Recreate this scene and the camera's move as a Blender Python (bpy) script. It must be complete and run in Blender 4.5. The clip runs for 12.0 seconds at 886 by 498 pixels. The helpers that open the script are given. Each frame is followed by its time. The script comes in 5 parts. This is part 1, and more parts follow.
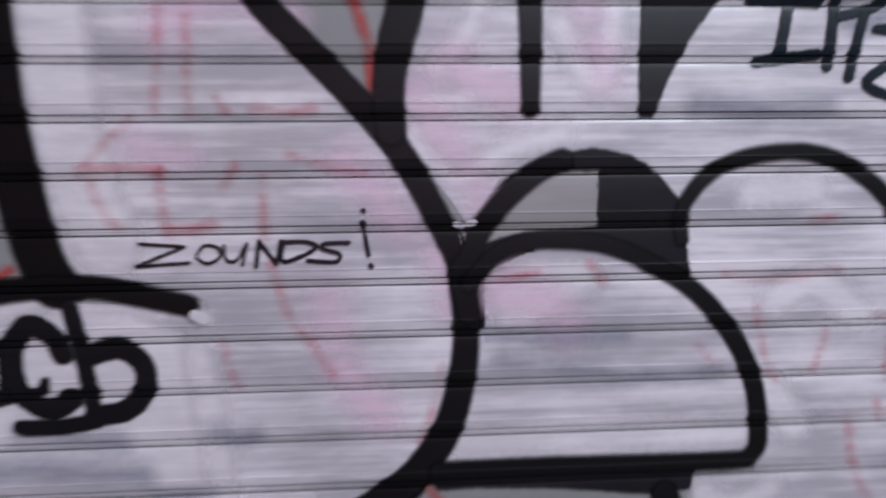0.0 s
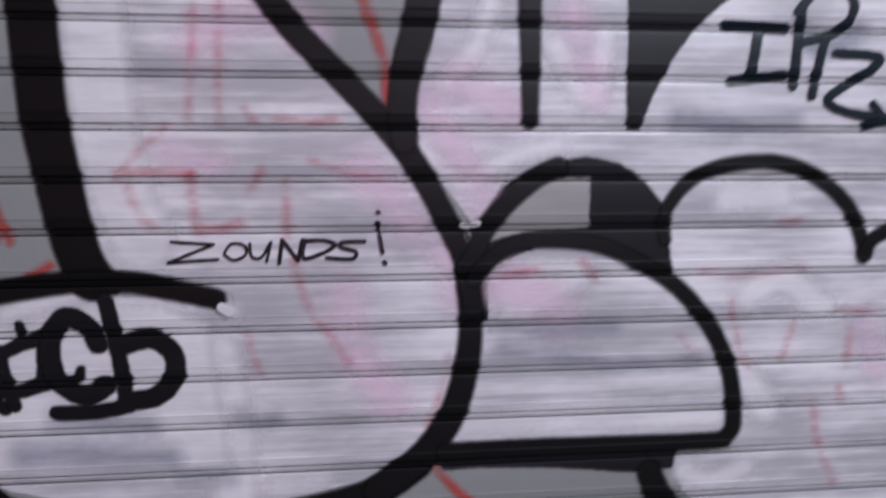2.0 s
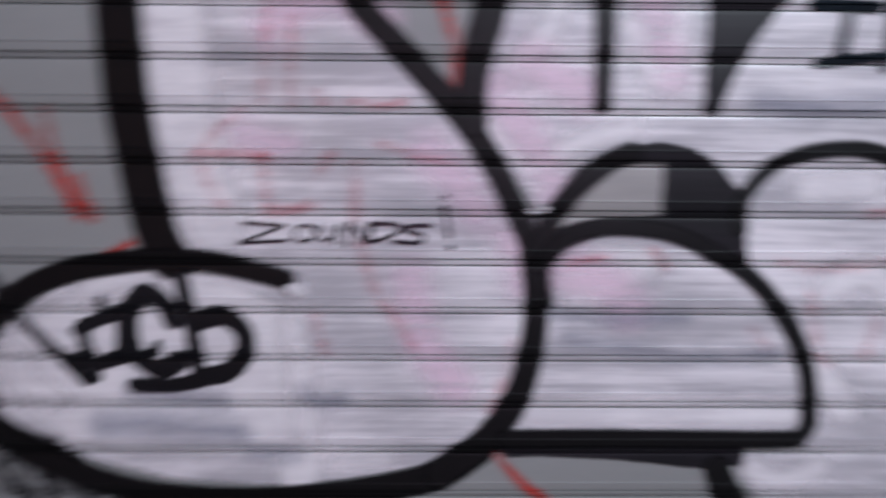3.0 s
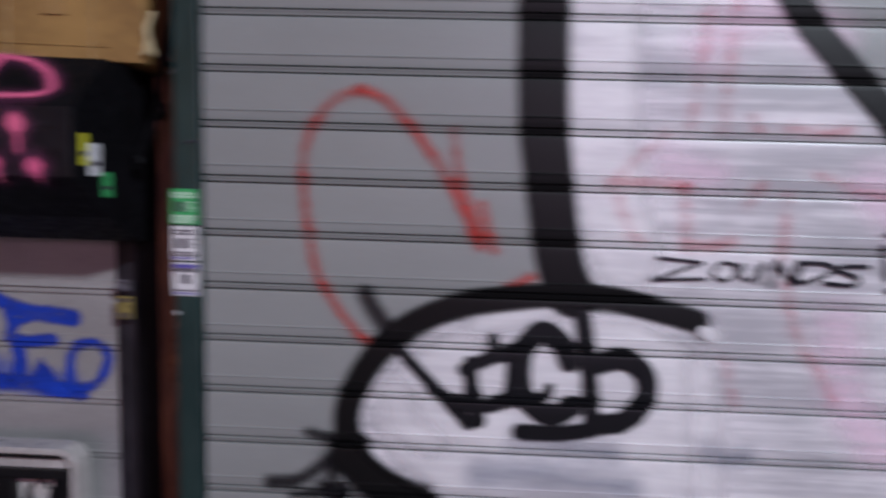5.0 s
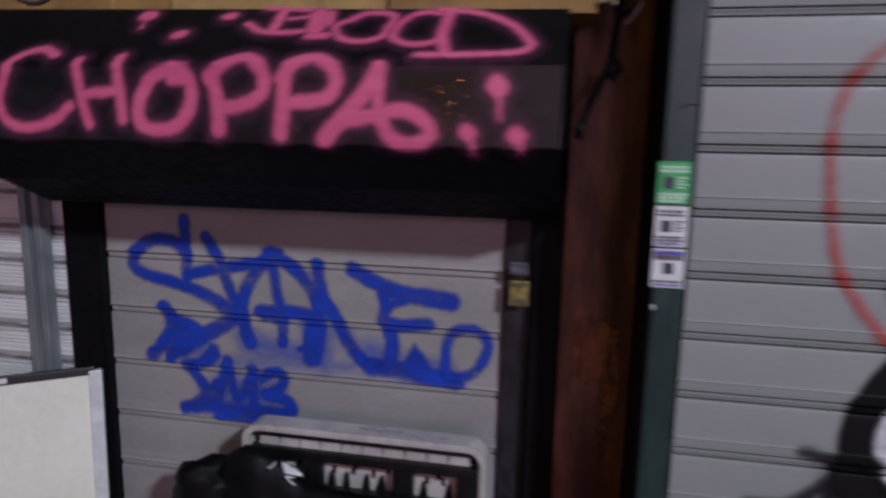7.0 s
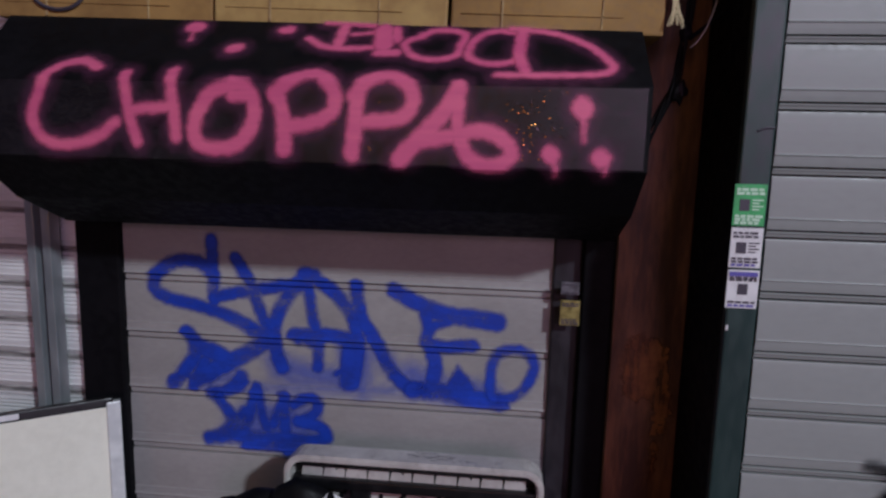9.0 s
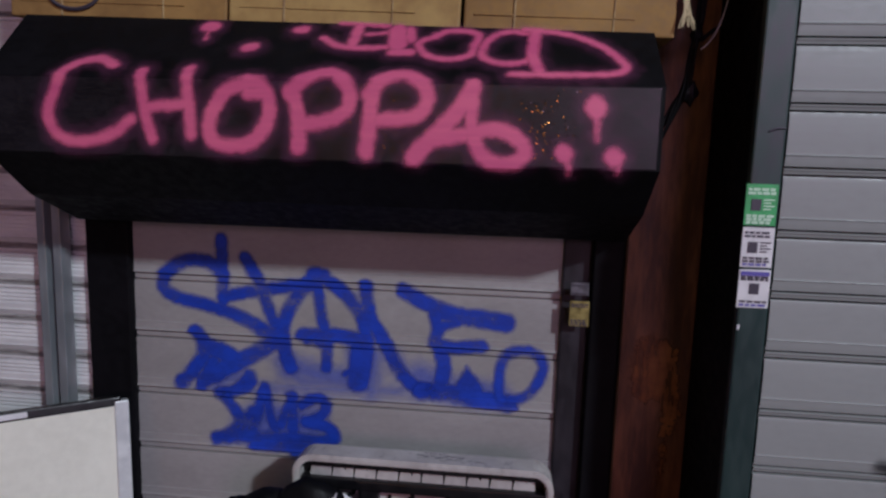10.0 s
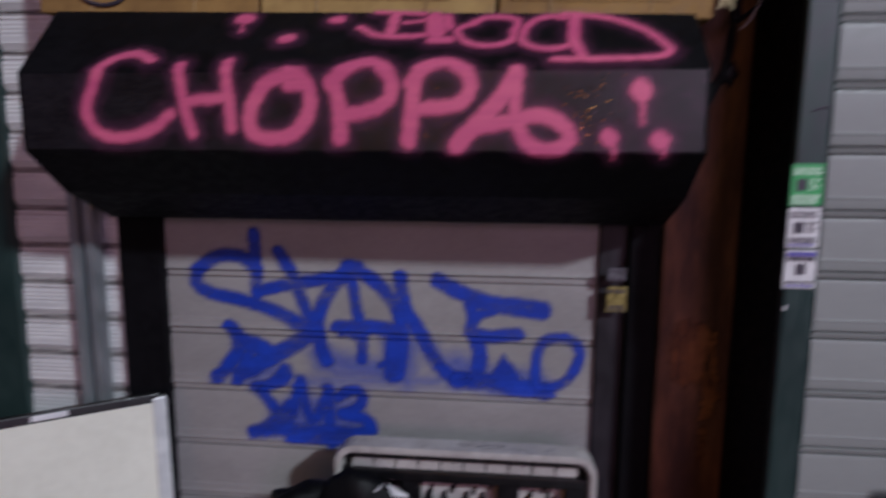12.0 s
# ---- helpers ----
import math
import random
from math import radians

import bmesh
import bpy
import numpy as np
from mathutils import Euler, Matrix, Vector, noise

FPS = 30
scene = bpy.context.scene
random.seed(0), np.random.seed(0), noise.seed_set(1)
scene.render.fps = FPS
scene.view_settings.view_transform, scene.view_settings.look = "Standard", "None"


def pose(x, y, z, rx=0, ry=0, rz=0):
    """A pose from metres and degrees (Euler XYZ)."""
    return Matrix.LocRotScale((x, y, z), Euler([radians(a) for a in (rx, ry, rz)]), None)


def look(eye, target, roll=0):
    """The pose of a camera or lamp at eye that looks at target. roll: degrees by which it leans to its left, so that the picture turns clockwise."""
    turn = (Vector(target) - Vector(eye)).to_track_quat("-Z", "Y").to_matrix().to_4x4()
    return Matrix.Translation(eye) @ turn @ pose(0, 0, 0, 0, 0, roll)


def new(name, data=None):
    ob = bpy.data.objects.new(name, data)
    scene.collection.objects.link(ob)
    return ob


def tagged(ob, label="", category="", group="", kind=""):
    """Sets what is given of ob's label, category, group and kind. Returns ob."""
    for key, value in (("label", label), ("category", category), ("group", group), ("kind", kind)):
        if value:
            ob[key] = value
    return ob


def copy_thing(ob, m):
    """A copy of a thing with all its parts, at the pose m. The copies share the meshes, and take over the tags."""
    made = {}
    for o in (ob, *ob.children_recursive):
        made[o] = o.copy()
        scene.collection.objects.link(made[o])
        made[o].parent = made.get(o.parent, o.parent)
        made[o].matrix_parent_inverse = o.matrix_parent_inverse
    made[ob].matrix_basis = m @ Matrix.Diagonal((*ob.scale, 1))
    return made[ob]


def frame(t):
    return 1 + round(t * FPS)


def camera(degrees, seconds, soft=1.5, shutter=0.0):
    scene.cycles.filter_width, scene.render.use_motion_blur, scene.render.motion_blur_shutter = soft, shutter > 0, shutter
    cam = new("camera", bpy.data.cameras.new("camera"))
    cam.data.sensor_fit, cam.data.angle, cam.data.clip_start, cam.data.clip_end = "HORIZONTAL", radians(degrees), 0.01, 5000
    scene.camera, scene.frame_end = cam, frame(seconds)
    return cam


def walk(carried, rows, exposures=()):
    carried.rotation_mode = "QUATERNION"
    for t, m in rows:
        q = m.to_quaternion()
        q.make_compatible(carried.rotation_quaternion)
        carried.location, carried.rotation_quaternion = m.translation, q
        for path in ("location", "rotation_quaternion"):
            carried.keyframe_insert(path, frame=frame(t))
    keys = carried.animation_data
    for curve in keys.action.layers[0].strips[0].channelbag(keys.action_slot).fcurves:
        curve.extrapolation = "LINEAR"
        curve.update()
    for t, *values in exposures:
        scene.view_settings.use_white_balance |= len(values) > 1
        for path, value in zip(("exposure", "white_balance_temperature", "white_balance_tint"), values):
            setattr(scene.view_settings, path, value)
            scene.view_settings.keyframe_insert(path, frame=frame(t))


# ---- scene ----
cam = camera(72.2, 12.0, soft=2.5, shutter=1.9)
PATH = [
    (0, (0.047, 0.01, 1.649), (0.159, 1.989, 1.384), -0.6),
    (0.5, (-0.004, -0.089, 1.656), (0.134, 1.89, 1.402), -1.4),
    (1, (-0.056, -0.148, 1.642), (0.183, 1.825, 1.422), -0.0),
    (1.2, (-0.065, -0.133, 1.634), (0.167, 1.841, 1.416), 0.2),
    (1.5, (-0.043, -0.119, 1.659), (0.16, 1.856, 1.416), 0.1),
    (2, (-0.009, -0.092, 1.647), (0.165, 1.885, 1.405), -0.2),
    (2.2, (-0.016, -0.082, 1.637), (0.149, 1.894, 1.37), -0.5),
    (2.5, (-0.009, -0.076, 1.641), (0.143, 1.9, 1.373), -0.2),
    (3, (-0.048, -0.084, 1.635), (-0.024, 1.897, 1.362), 0.4),
    (3.2, (-0.121, -0.087, 1.627), (-0.148, 1.897, 1.376), 1.5),
    (4.8, (-0.677, 0.003, 1.632), (-0.757, 1.99, 1.424), 0.8),
    (5, (-0.747, 0.01, 1.636), (-0.816, 1.999, 1.434), 1.7),
    (5.5, (-0.914, 0.003, 1.641), (-1.111, 1.972, 1.349), -0.5),
    (6, (-1.097, 0.01, 1.634), (-1.449, 1.955, 1.329), 1.6),
    (6.5, (-1.274, 0.075, 1.623), (-1.69, 2.008, 1.319), -0.2),
    (7, (-1.412, 0.112, 1.629), (-1.765, 2.055, 1.309), 1.2),
    (7.5, (-1.546, 0.111, 1.63), (-1.773, 2.074, 1.322), 0.6),
    (7.7, (-1.578, 0.125, 1.647), (-1.776, 2.09, 1.332), 0.7),
    (9.5, (-1.617, 0.104, 1.636), (-1.804, 2.077, 1.365), 1.6),
    (10, (-1.63, 0.102, 1.627), (-1.813, 2.077, 1.367), 1.8),
    (10.5, (-1.637, 0.101, 1.631), (-1.765, 2.08, 1.373), 1.5),
    (11, (-1.649, 0.097, 1.632), (-1.793, 2.076, 1.38), 1.4),
    (11.5, (-1.664, 0.094, 1.623), (-1.798, 2.074, 1.376), 1.2),
    (12, (-1.696, 0.098, 1.62), (-1.882, 2.069, 1.334), 0.4),
]
walk(cam, [(t, look(eye, target, roll)) for t, eye, target, roll in PATH], exposures=((0.0, -0.07), (2.0, -0.02), (3.0, 0.03), (5.0, 0.16), (6.0, 0.15), (7.0, 0.05), (9.5, 0.03), (12.0, 0.06)))

# ---- light: a street at night, one tall lamp ahead to the right, an added pink fill behind ----
world = bpy.data.worlds.new("night")
scene.world = world
world.use_nodes = True
world.node_tree.nodes["Background"].inputs[0].default_value = (0.38, 0.34, 0.52, 1)
world.node_tree.nodes["Background"].inputs[1].default_value = 0.16


def lamp(name, eye, target, size, watts, colour):
    data = bpy.data.lights.new(name, "AREA")
    data.shape, data.size, data.energy, data.color = "DISK", size, watts, colour
    ob = new(name, data)
    ob.matrix_world = look(eye, target)
    return ob


lamp("street_lamp_light", (2.9, -3.9, 5.2), (-0.6, 1.1, 1.3), 0.45, 370, (0.77, 0.868, 0.98))
# unseen pink fill, added only to tint the white paint
lamp("pink_fill_light", (0.5, -4.6, 2.6), (0.2, 1.1, 1.4), 1.6, 37, (1.0, 0.58, 0.98))
lamp("far_sodium_light", (-2.6, -6.2, 2.6), (-1.8, 1.1, 1.5), 2.4, 20, (1.0, 0.42, 0.13))


# ---- materials ----
def material(name, colour, rough=0.5, metal=0.0):
    m = bpy.data.materials.new(name)
    m.use_nodes = True
    b = m.node_tree.nodes["Principled BSDF"]
    b.inputs["Base Color"].default_value = (*colour, 1)
    b.inputs["Roughness"].default_value = rough
    b.inputs["Metallic"].default_value = metal
    return m


class Nodes:
    """Short ways to add nodes to a material."""

    def __init__(self, m):
        self.tree = m.node_tree
        self.bsdf = m.node_tree.nodes["Principled BSDF"]
        self.output = m.node_tree.nodes["Material Output"]
        self.coord = self.tree.nodes.new("ShaderNodeTexCoord").outputs["Object"]
        self.place = self.tree.nodes.new("ShaderNodeNewGeometry").outputs["Position"]

    def link(self, a, b):
        self.tree.links.new(a, b)

    def noise(self, scale, stretch=(1, 1, 1), detail=4, rough=0.55):
        mp = self.tree.nodes.new("ShaderNodeMapping")
        mp.inputs["Scale"].default_value = stretch
        self.link(self.place, mp.inputs[0])
        n = self.tree.nodes.new("ShaderNodeTexNoise")
        n.inputs["Scale"].default_value = scale
        n.inputs["Detail"].default_value = detail
        n.inputs["Roughness"].default_value = rough
        self.link(mp.outputs[0], n.inputs["Vector"])
        return n.outputs["Fac"]

    def ramp(self, fac, lo, hi, a=0.0, b=1.0):
        r = self.tree.nodes.new("ShaderNodeMapRange")
        r.interpolation_type = "SMOOTHSTEP"
        for i, v in ((1, lo), (2, hi), (3, a), (4, b)):
            r.inputs[i].default_value = v
        self.link(fac, r.inputs[0])
        return r.outputs[0]

    def math(self, op, a, b):
        n = self.tree.nodes.new("ShaderNodeMath")
        n.operation = op
        for i, v in enumerate((a, b)):
            if isinstance(v, (int, float)):
                n.inputs[i].default_value = v
            else:
                self.link(v, n.inputs[i])
        return n.outputs[0]

    def mix(self, fac, a, b):
        n = self.tree.nodes.new("ShaderNodeMix")
        n.data_type = "RGBA"
        self.link(fac, n.inputs[0])
        for i, v in ((6, a), (7, b)):
            if isinstance(v, tuple):
                n.inputs[i].default_value = (*v, 1)
            else:
                self.link(v, n.inputs[i])
        return n.outputs[2]

    def bump(self, height, strength, distance=0.002):
        n = self.tree.nodes.new("ShaderNodeBump")
        n.inputs["Strength"].default_value = strength
        n.inputs["Distance"].default_value = distance
        self.link(height, n.inputs["Height"])
        self.link(n.outputs[0], self.bsdf.inputs["Normal"])

    def colour(self, c):
        self.link(c, self.bsdf.inputs["Base Color"])

    def rough(self, r):
        self.link(r, self.bsdf.inputs["Roughness"])

    def attribute(self, name):
        n = self.tree.nodes.new("ShaderNodeAttribute")
        n.attribute_name = name
        return n.outputs["Fac"]


def worn(name, light, dark, rough=0.45, metal=0.0, scale=6.0, stretch=(1, 1, 1), relief=0.15, fine=60.0, spread=(0.35, 0.65), gloss=0.5):
    """A surface with stains at a large scale and grain at a small one."""
    m = material(name, light, rough, metal)
    n = Nodes(m)
    n.bsdf.inputs["Specular IOR Level"].default_value = gloss
    big, small = n.noise(scale, stretch, 5), n.noise(fine, stretch, 3)
    fac = n.ramp(n.math("ADD", n.math("MULTIPLY", big, 0.75), n.math("MULTIPLY", small, 0.25)), *spread)
    n.colour(n.mix(fac, dark, light))
    n.rough(n.ramp(small, 0.3, 0.7, rough - 0.1, rough + 0.12))
    n.bump(small, relief)
    return m


def paint(name, light, dark, soft, rough=0.45, cover=1.0, patch=0.0, streak=(4, 4, 60), scale=3.0, ragged=0.004, gloss=0.5):
    """Paint whose edge lies where the attribute 'inside' (metres) is nought; soft is the width of the sprayed edge."""
    m = material(name, light, rough)
    n = Nodes(m)
    n.bsdf.inputs["Specular IOR Level"].default_value = gloss
    big, lines = n.noise(scale, (1, 1, 3)), n.noise(1.0, streak, 6, 0.65)
    fac = n.ramp(n.math("ADD", n.math("MULTIPLY", big, 0.52), n.math("MULTIPLY", lines, 0.48)), 0.38, 0.64)
    n.colour(n.mix(fac, dark, light))
    wobble = n.math("MULTIPLY", n.math("SUBTRACT", n.noise(70.0), 0.5), ragged * 2)
    edge = n.math("ADD", n.attribute("inside"), wobble)
    alpha = n.ramp(edge, -soft, soft, 0.0, cover)
    if patch:
        alpha = n.math("MULTIPLY", alpha, n.ramp(n.noise(1.0, streak, 4, 0.7), 0.5 - patch, 0.62, 0.25, 1.0))
    n.link(alpha, n.bsdf.inputs["Alpha"])
    n.bump(n.noise(220.0), 0.08, 0.001)
    return m


grey_slat = worn("grey_slat_paint", (0.303, 0.311, 0.306), (0.253, 0.26, 0.256), 0.45, 0.0, 1.6, (1, 1, 2), 0.03, 60.0, (0.25, 0.75))
door_slat = worn("pale_door_slat", (0.395, 0.37, 0.37), (0.29, 0.272, 0.272), 0.45, 0.0, 3.0, (1, 1, 2), 0.05, 60.0, (0.3, 0.72))
# lower band of the white slats, a darker grey than their faces
hinge_grey = worn("grey_hinge_band", (0.44, 0.42, 0.41), (0.2, 0.19, 0.19), 0.6, 0.0, 20.0, (1, 1, 6))
white_slat = worn("white_slat", (0.86, 0.85, 0.85), (0.7, 0.69, 0.7), 0.45, 0.0, 6.0, (1, 1, 3), 0.1)
galvanised = worn("galvanised_steel", (0.5, 0.53, 0.56), (0.36, 0.39, 0.42), 0.38, 0.6, 14.0, (1, 1, 0.3), 0.1)
# black steel parts; also stands in for shade on the green post's side
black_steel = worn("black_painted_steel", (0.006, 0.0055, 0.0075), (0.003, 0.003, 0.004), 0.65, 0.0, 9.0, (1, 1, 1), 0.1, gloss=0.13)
band_steel = worn("scuffed_dark_steel", (0.013, 0.011, 0.015), (0.005, 0.004, 0.006), 0.42, 0.0, 10.0, (1, 1, 2), 0.07, 120.0, gloss=0.45)
guide_steel = worn("dull_dark_steel", (0.034, 0.028, 0.036), (0.014, 0.012, 0.016), 0.5, 0.0, 12.0, (1, 1, 0.5), 0.1, gloss=0.35)
green_paint = worn("dark_green_paint", (0.024, 0.05, 0.047), (0.014, 0.032, 0.031), 0.42, 0.0, 9.0, (1, 1, 0.4), 0.1)
rusty_wood = worn("brown_stained_wood", (0.25, 0.12, 0.064), (0.07, 0.032, 0.02), 0.6, 0.0, 11.0, (2.5, 2.5, 0.45), 0.5, 45.0, (0.38, 0.66))
cardboard = worn("brown_cardboard", (0.4, 0.23, 0.075), (0.25, 0.135, 0.045), 0.75, 0.0, 6.0, (1, 1, 1), 0.2, 70.0)
cardboard_light = worn("pale_cardboard", (0.5, 0.33, 0.12), (0.34, 0.2, 0.07), 0.7, 0.0, 7.0, (1, 1, 1), 0.25, 60.0)
card_edge = worn("torn_cardboard_edge", (0.5, 0.36, 0.18), (0.28, 0.17, 0.08), 0.8, 0.0, 30.0)
parcel_tape = worn("clear_brown_tape", (0.4, 0.24, 0.1), (0.34, 0.2, 0.08), 0.12, 0.0, 20.0)
white_plastic = worn("white_plastic", (0.62, 0.58, 0.56), (0.45, 0.41, 0.4), 0.35, 0.0, 14.0)
scuff_grey = worn("grey_scuff", (0.3, 0.28, 0.29), (0.16, 0.15, 0.16), 0.6, 0.0, 90.0)
black_plastic = worn("black_plastic", (0.01, 0.009, 0.011), (0.005, 0.005, 0.006), 0.4, 0.0, 20.0)
bag_plastic = worn("black_bag_plastic", (0.005, 0.005, 0.006), (0.003, 0.003, 0.004), 0.55, 0.0, 12.0, (1, 1, 1), 0.3, 60.0, gloss=0.14)
orange_plastic = worn("orange_plastic", (0.75, 0.13, 0.025), (0.55, 0.08, 0.02), 0.3, 0.0, 14.0, (1, 1, 1), 0.4, 30.0)
board_white = worn("white_board_face", (0.86, 0.84, 0.73), (0.75, 0.73, 0.63), 0.4, 0.0, 3.0)
pale_trim = worn("pale_aluminium", (0.74, 0.75, 0.75), (0.58, 0.59, 0.6), 0.4, 0.15, 20.0)
pavement_stone = worn("pavement_concrete", (0.22, 0.21, 0.2), (0.13, 0.125, 0.12), 0.8, 0.0, 2.0)
brick_dark = worn("dark_brickwork", (0.14, 0.09, 0.075), (0.07, 0.05, 0.045), 0.8, 0.0, 3.0)
label_white = worn("white_sticker_paper", (0.78, 0.76, 0.78), (0.68, 0.66, 0.68), 0.4, 0.0, 30.0)
label_grey = worn("faded_grey_sticker", (0.15, 0.135, 0.16), (0.06, 0.055, 0.065), 0.5, 0.0, 60.0)
label_green = worn("green_sticker_paper", (0.06, 0.42, 0.14), (0.05, 0.33, 0.11), 0.4, 0.0, 30.0)
label_gold = worn("gold_sticker_foil", (0.42, 0.34, 0.12), (0.22, 0.17, 0.06), 0.35, 0.3, 60.0)
label_yellow = worn("yellow_sticker_paper", (0.7, 0.66, 0.05), (0.6, 0.55, 0.04), 0.4, 0.0, 30.0)
ink_dark = material("dark_printing_ink", (0.06, 0.05, 0.07), 0.5)
ink_blue = material("blue_printing_ink", (0.12, 0.1, 0.4), 0.5)
ink_pale = material("pale_printing_ink", (0.55, 0.75, 0.58), 0.5)
wire_grey = material("pale_cable_sheath", (0.4, 0.38, 0.36), 0.5)
twine = material("frayed_twine", (0.6, 0.5, 0.3), 0.8)

paint_white = paint("rolled_white_paint", (0.88, 0.845, 0.875), (0.47, 0.455, 0.485), 0.004, 0.34, 0.97, 0.0, (2.2, 2.2, 60), 4.0)
paint_coat = paint("second_white_coat", (0.95, 0.92, 0.94), (0.78, 0.75, 0.78), 0.022, 0.38, 0.88, 0.0, (5, 5, 60), 7.0, ragged=0.006)
paint_blush = paint("thin_pink_spray_and_light", (0.97, 0.73, 0.86), (0.93, 0.7, 0.83), 0.04, 0.42, 0.7, 0.3, (5, 5, 50), 7.0, ragged=0.006)
paint_smudge = paint("grey_dirty_smear", (0.3, 0.33, 0.42), (0.22, 0.24, 0.31), 0.028, 0.45, 0.5, 0.35, (4, 4, 30), 7.0, ragged=0.008)
peeled_wood = paint("peeled_orange_wood", (0.38, 0.16, 0.055), (0.16, 0.06, 0.026), 0.005, 0.6, 0.9, 0.2, (40, 40, 8), 14.0, ragged=0.02)
paint_grey = paint("flat_grey_paint", (0.36, 0.345, 0.335), (0.31, 0.3, 0.295), 0.004)
paint_charcoal = paint("thin_black_paint", (0.014, 0.012, 0.016), (0.008, 0.008, 0.01), 0.005, 0.5, gloss=0.25)
paint_black = paint("black_spray_paint", (0.004, 0.0035, 0.0045), (0.003, 0.003, 0.0035), 0.007, 0.5, ragged=0.0018, gloss=0.25)
paint_mist = paint("thin_black_spray", (0.02, 0.018, 0.022), (0.012, 0.011, 0.014), 0.01, 0.4, 0.85)
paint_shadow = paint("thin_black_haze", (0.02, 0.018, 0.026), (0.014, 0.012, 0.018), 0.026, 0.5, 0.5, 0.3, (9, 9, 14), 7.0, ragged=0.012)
marker_black = paint("black_marker_ink", (0.008, 0.006, 0.014), (0.006, 0.005, 0.01), 0.0014, 0.35, 1.0, 0.0, ragged=0.001)
tag_black = paint("black_tag_spray", (0.01, 0.01, 0.013), (0.006, 0.006, 0.008), 0.004, 0.45, ragged=0.003, gloss=0.25)
tag_teal = paint("blue_black_tag_ink", (0.012, 0.02, 0.028), (0.007, 0.012, 0.018), 0.003, 0.3, ragged=0.003)
nick_white = paint("bare_white_nick", (0.8, 0.78, 0.8), (0.7, 0.68, 0.7), 0.0012, 0.4, ragged=0.001)
paint_red = paint("thin_red_spray", (0.62, 0.05, 0.035), (0.5, 0.045, 0.035), 0.012, 0.45, 0.88, 0.25, (8, 8, 12))
paint_ghost = paint("red_showing_through", (0.8, 0.16, 0.2), (0.75, 0.2, 0.24), 0.012, 0.45, 0.38, 0.14, (9, 9, 45))
paint_blue = paint("blue_spray_paint", (0.012, 0.062, 0.56), (0.009, 0.042, 0.42), 0.0075, 0.45, 0.96, 0.4, (14, 14, 22), 9.0)
paint_haze = paint("blue_overspray", (0.06, 0.13, 0.7), (0.05, 0.1, 0.6), 0.025, 0.5, 0.5, ragged=0.01)
paint_pink = paint("pink_spray_paint", (0.84, 0.16, 0.3), (0.68, 0.105, 0.25), 0.006, 0.5, 0.96)
paint_halo = paint("pink_overspray", (0.6, 0.15, 0.36), (0.42, 0.1, 0.28), 0.026, 0.55, 0.33, ragged=0.01)


# ---- building blocks ----
def part(name, bm, mat, parent=None, label="", smooth=False):
    me = bpy.data.meshes.new(name)
    bm.to_mesh(me)
    bm.free()
    me.materials.append(mat)
    if smooth:
        me.polygons.foreach_set("use_smooth", [True] * len(me.polygons))
    ob = new(name, me)
    ob.parent = parent
    return tagged(ob, label)


def empty(name, at=(0, 0, 0)):
    ob = new(name)
    ob.location = at
    return ob


def slab(x0, x1, y0, y1, z0, z1, bevel=0.0, cuts=2):
    bm = bmesh.new()
    bmesh.ops.create_cube(bm, size=1, matrix=Matrix.LocRotScale(((x0 + x1) / 2, (y0 + y1) / 2, (z0 + z1) / 2), None, (x1 - x0, y1 - y0, z1 - z0)))
    if bevel:
        bmesh.ops.bevel(bm, geom=bm.edges[:], offset=bevel, segments=cuts, affect="EDGES", profile=0.6)
    return bm


def prism(outline, x0, x1):
    """A bar along x with the given (y, z) outline."""
    bm = bmesh.new()
    a = [bm.verts.new((x0, y, z)) for y, z in outline]
    b = [bm.verts.new((x1, y, z)) for y, z in outline]
    n = len(outline)
    for i in range(n):
        bm.faces.new((a[i], a[(i + 1) % n], b[(i + 1) % n], b[i]))
    bm.faces.new(a[::-1])
    bm.faces.new(b)
    bmesh.ops.recalc_face_normals(bm, faces=bm.faces)
    return bm


def tube(points, radius, sides=8):
    """A round bar along smoothed points."""
    pts = [Vector(p) for p in points]
    path = []
    for i in range(len(pts) - 1):
        p0, p1, p2, p3 = pts[max(i - 1, 0)], pts[i], pts[i + 1], pts[min(i + 2, len(pts) - 1)]
        for k in range(6):
            u = k / 6
            path.append(0.5 * (2 * p1 + (p2 - p0) * u + (2 * p0 - 5 * p1 + 4 * p2 - p3) * u * u + (3 * p1 - p0 - 3 * p2 + p3) * u ** 3))
    path.append(pts[-1])
    bm = bmesh.new()
    rings = []
    for i, p in enumerate(path):
        d = (path[min(i + 1, len(path) - 1)] - path[max(i - 1, 0)]).normalized()
        a = d.orthogonal().normalized() if not rings else (side - side.dot(d) * d).normalized()
        side, b = a, d.cross(a)
        rings.append([bm.verts.new(p + radius * (math.cos(k * math.tau / sides) * a + math.sin(k * math.tau / sides) * b)) for k in range(sides)])
    for r, s in zip(rings, rings[1:]):
        for k in range(sides):
            bm.faces.new((r[k], r[(k + 1) % sides], s[(k + 1) % sides], s[k]))
    bm.faces.new(rings[0][::-1])
    bm.faces.new(rings[-1])
    return bm


def wad(at, size, seed):
    """A small crumpled lump."""
    bm = bmesh.new()
    bmesh.ops.create_icosphere(bm, subdivisions=3, radius=1)
    for v in bm.verts:
        k = 1 + 0.45 * noise.noise(v.co * 1.6 + Vector((seed, 0, 0))) + 0.15 * noise.noise(v.co * 5 + Vector((0, seed, 0)))
        v.co = Vector((v.co.x * size[0] * k, v.co.y * size[1] * k, v.co.z * size[2] * k)) + Vector(at)
    return bm


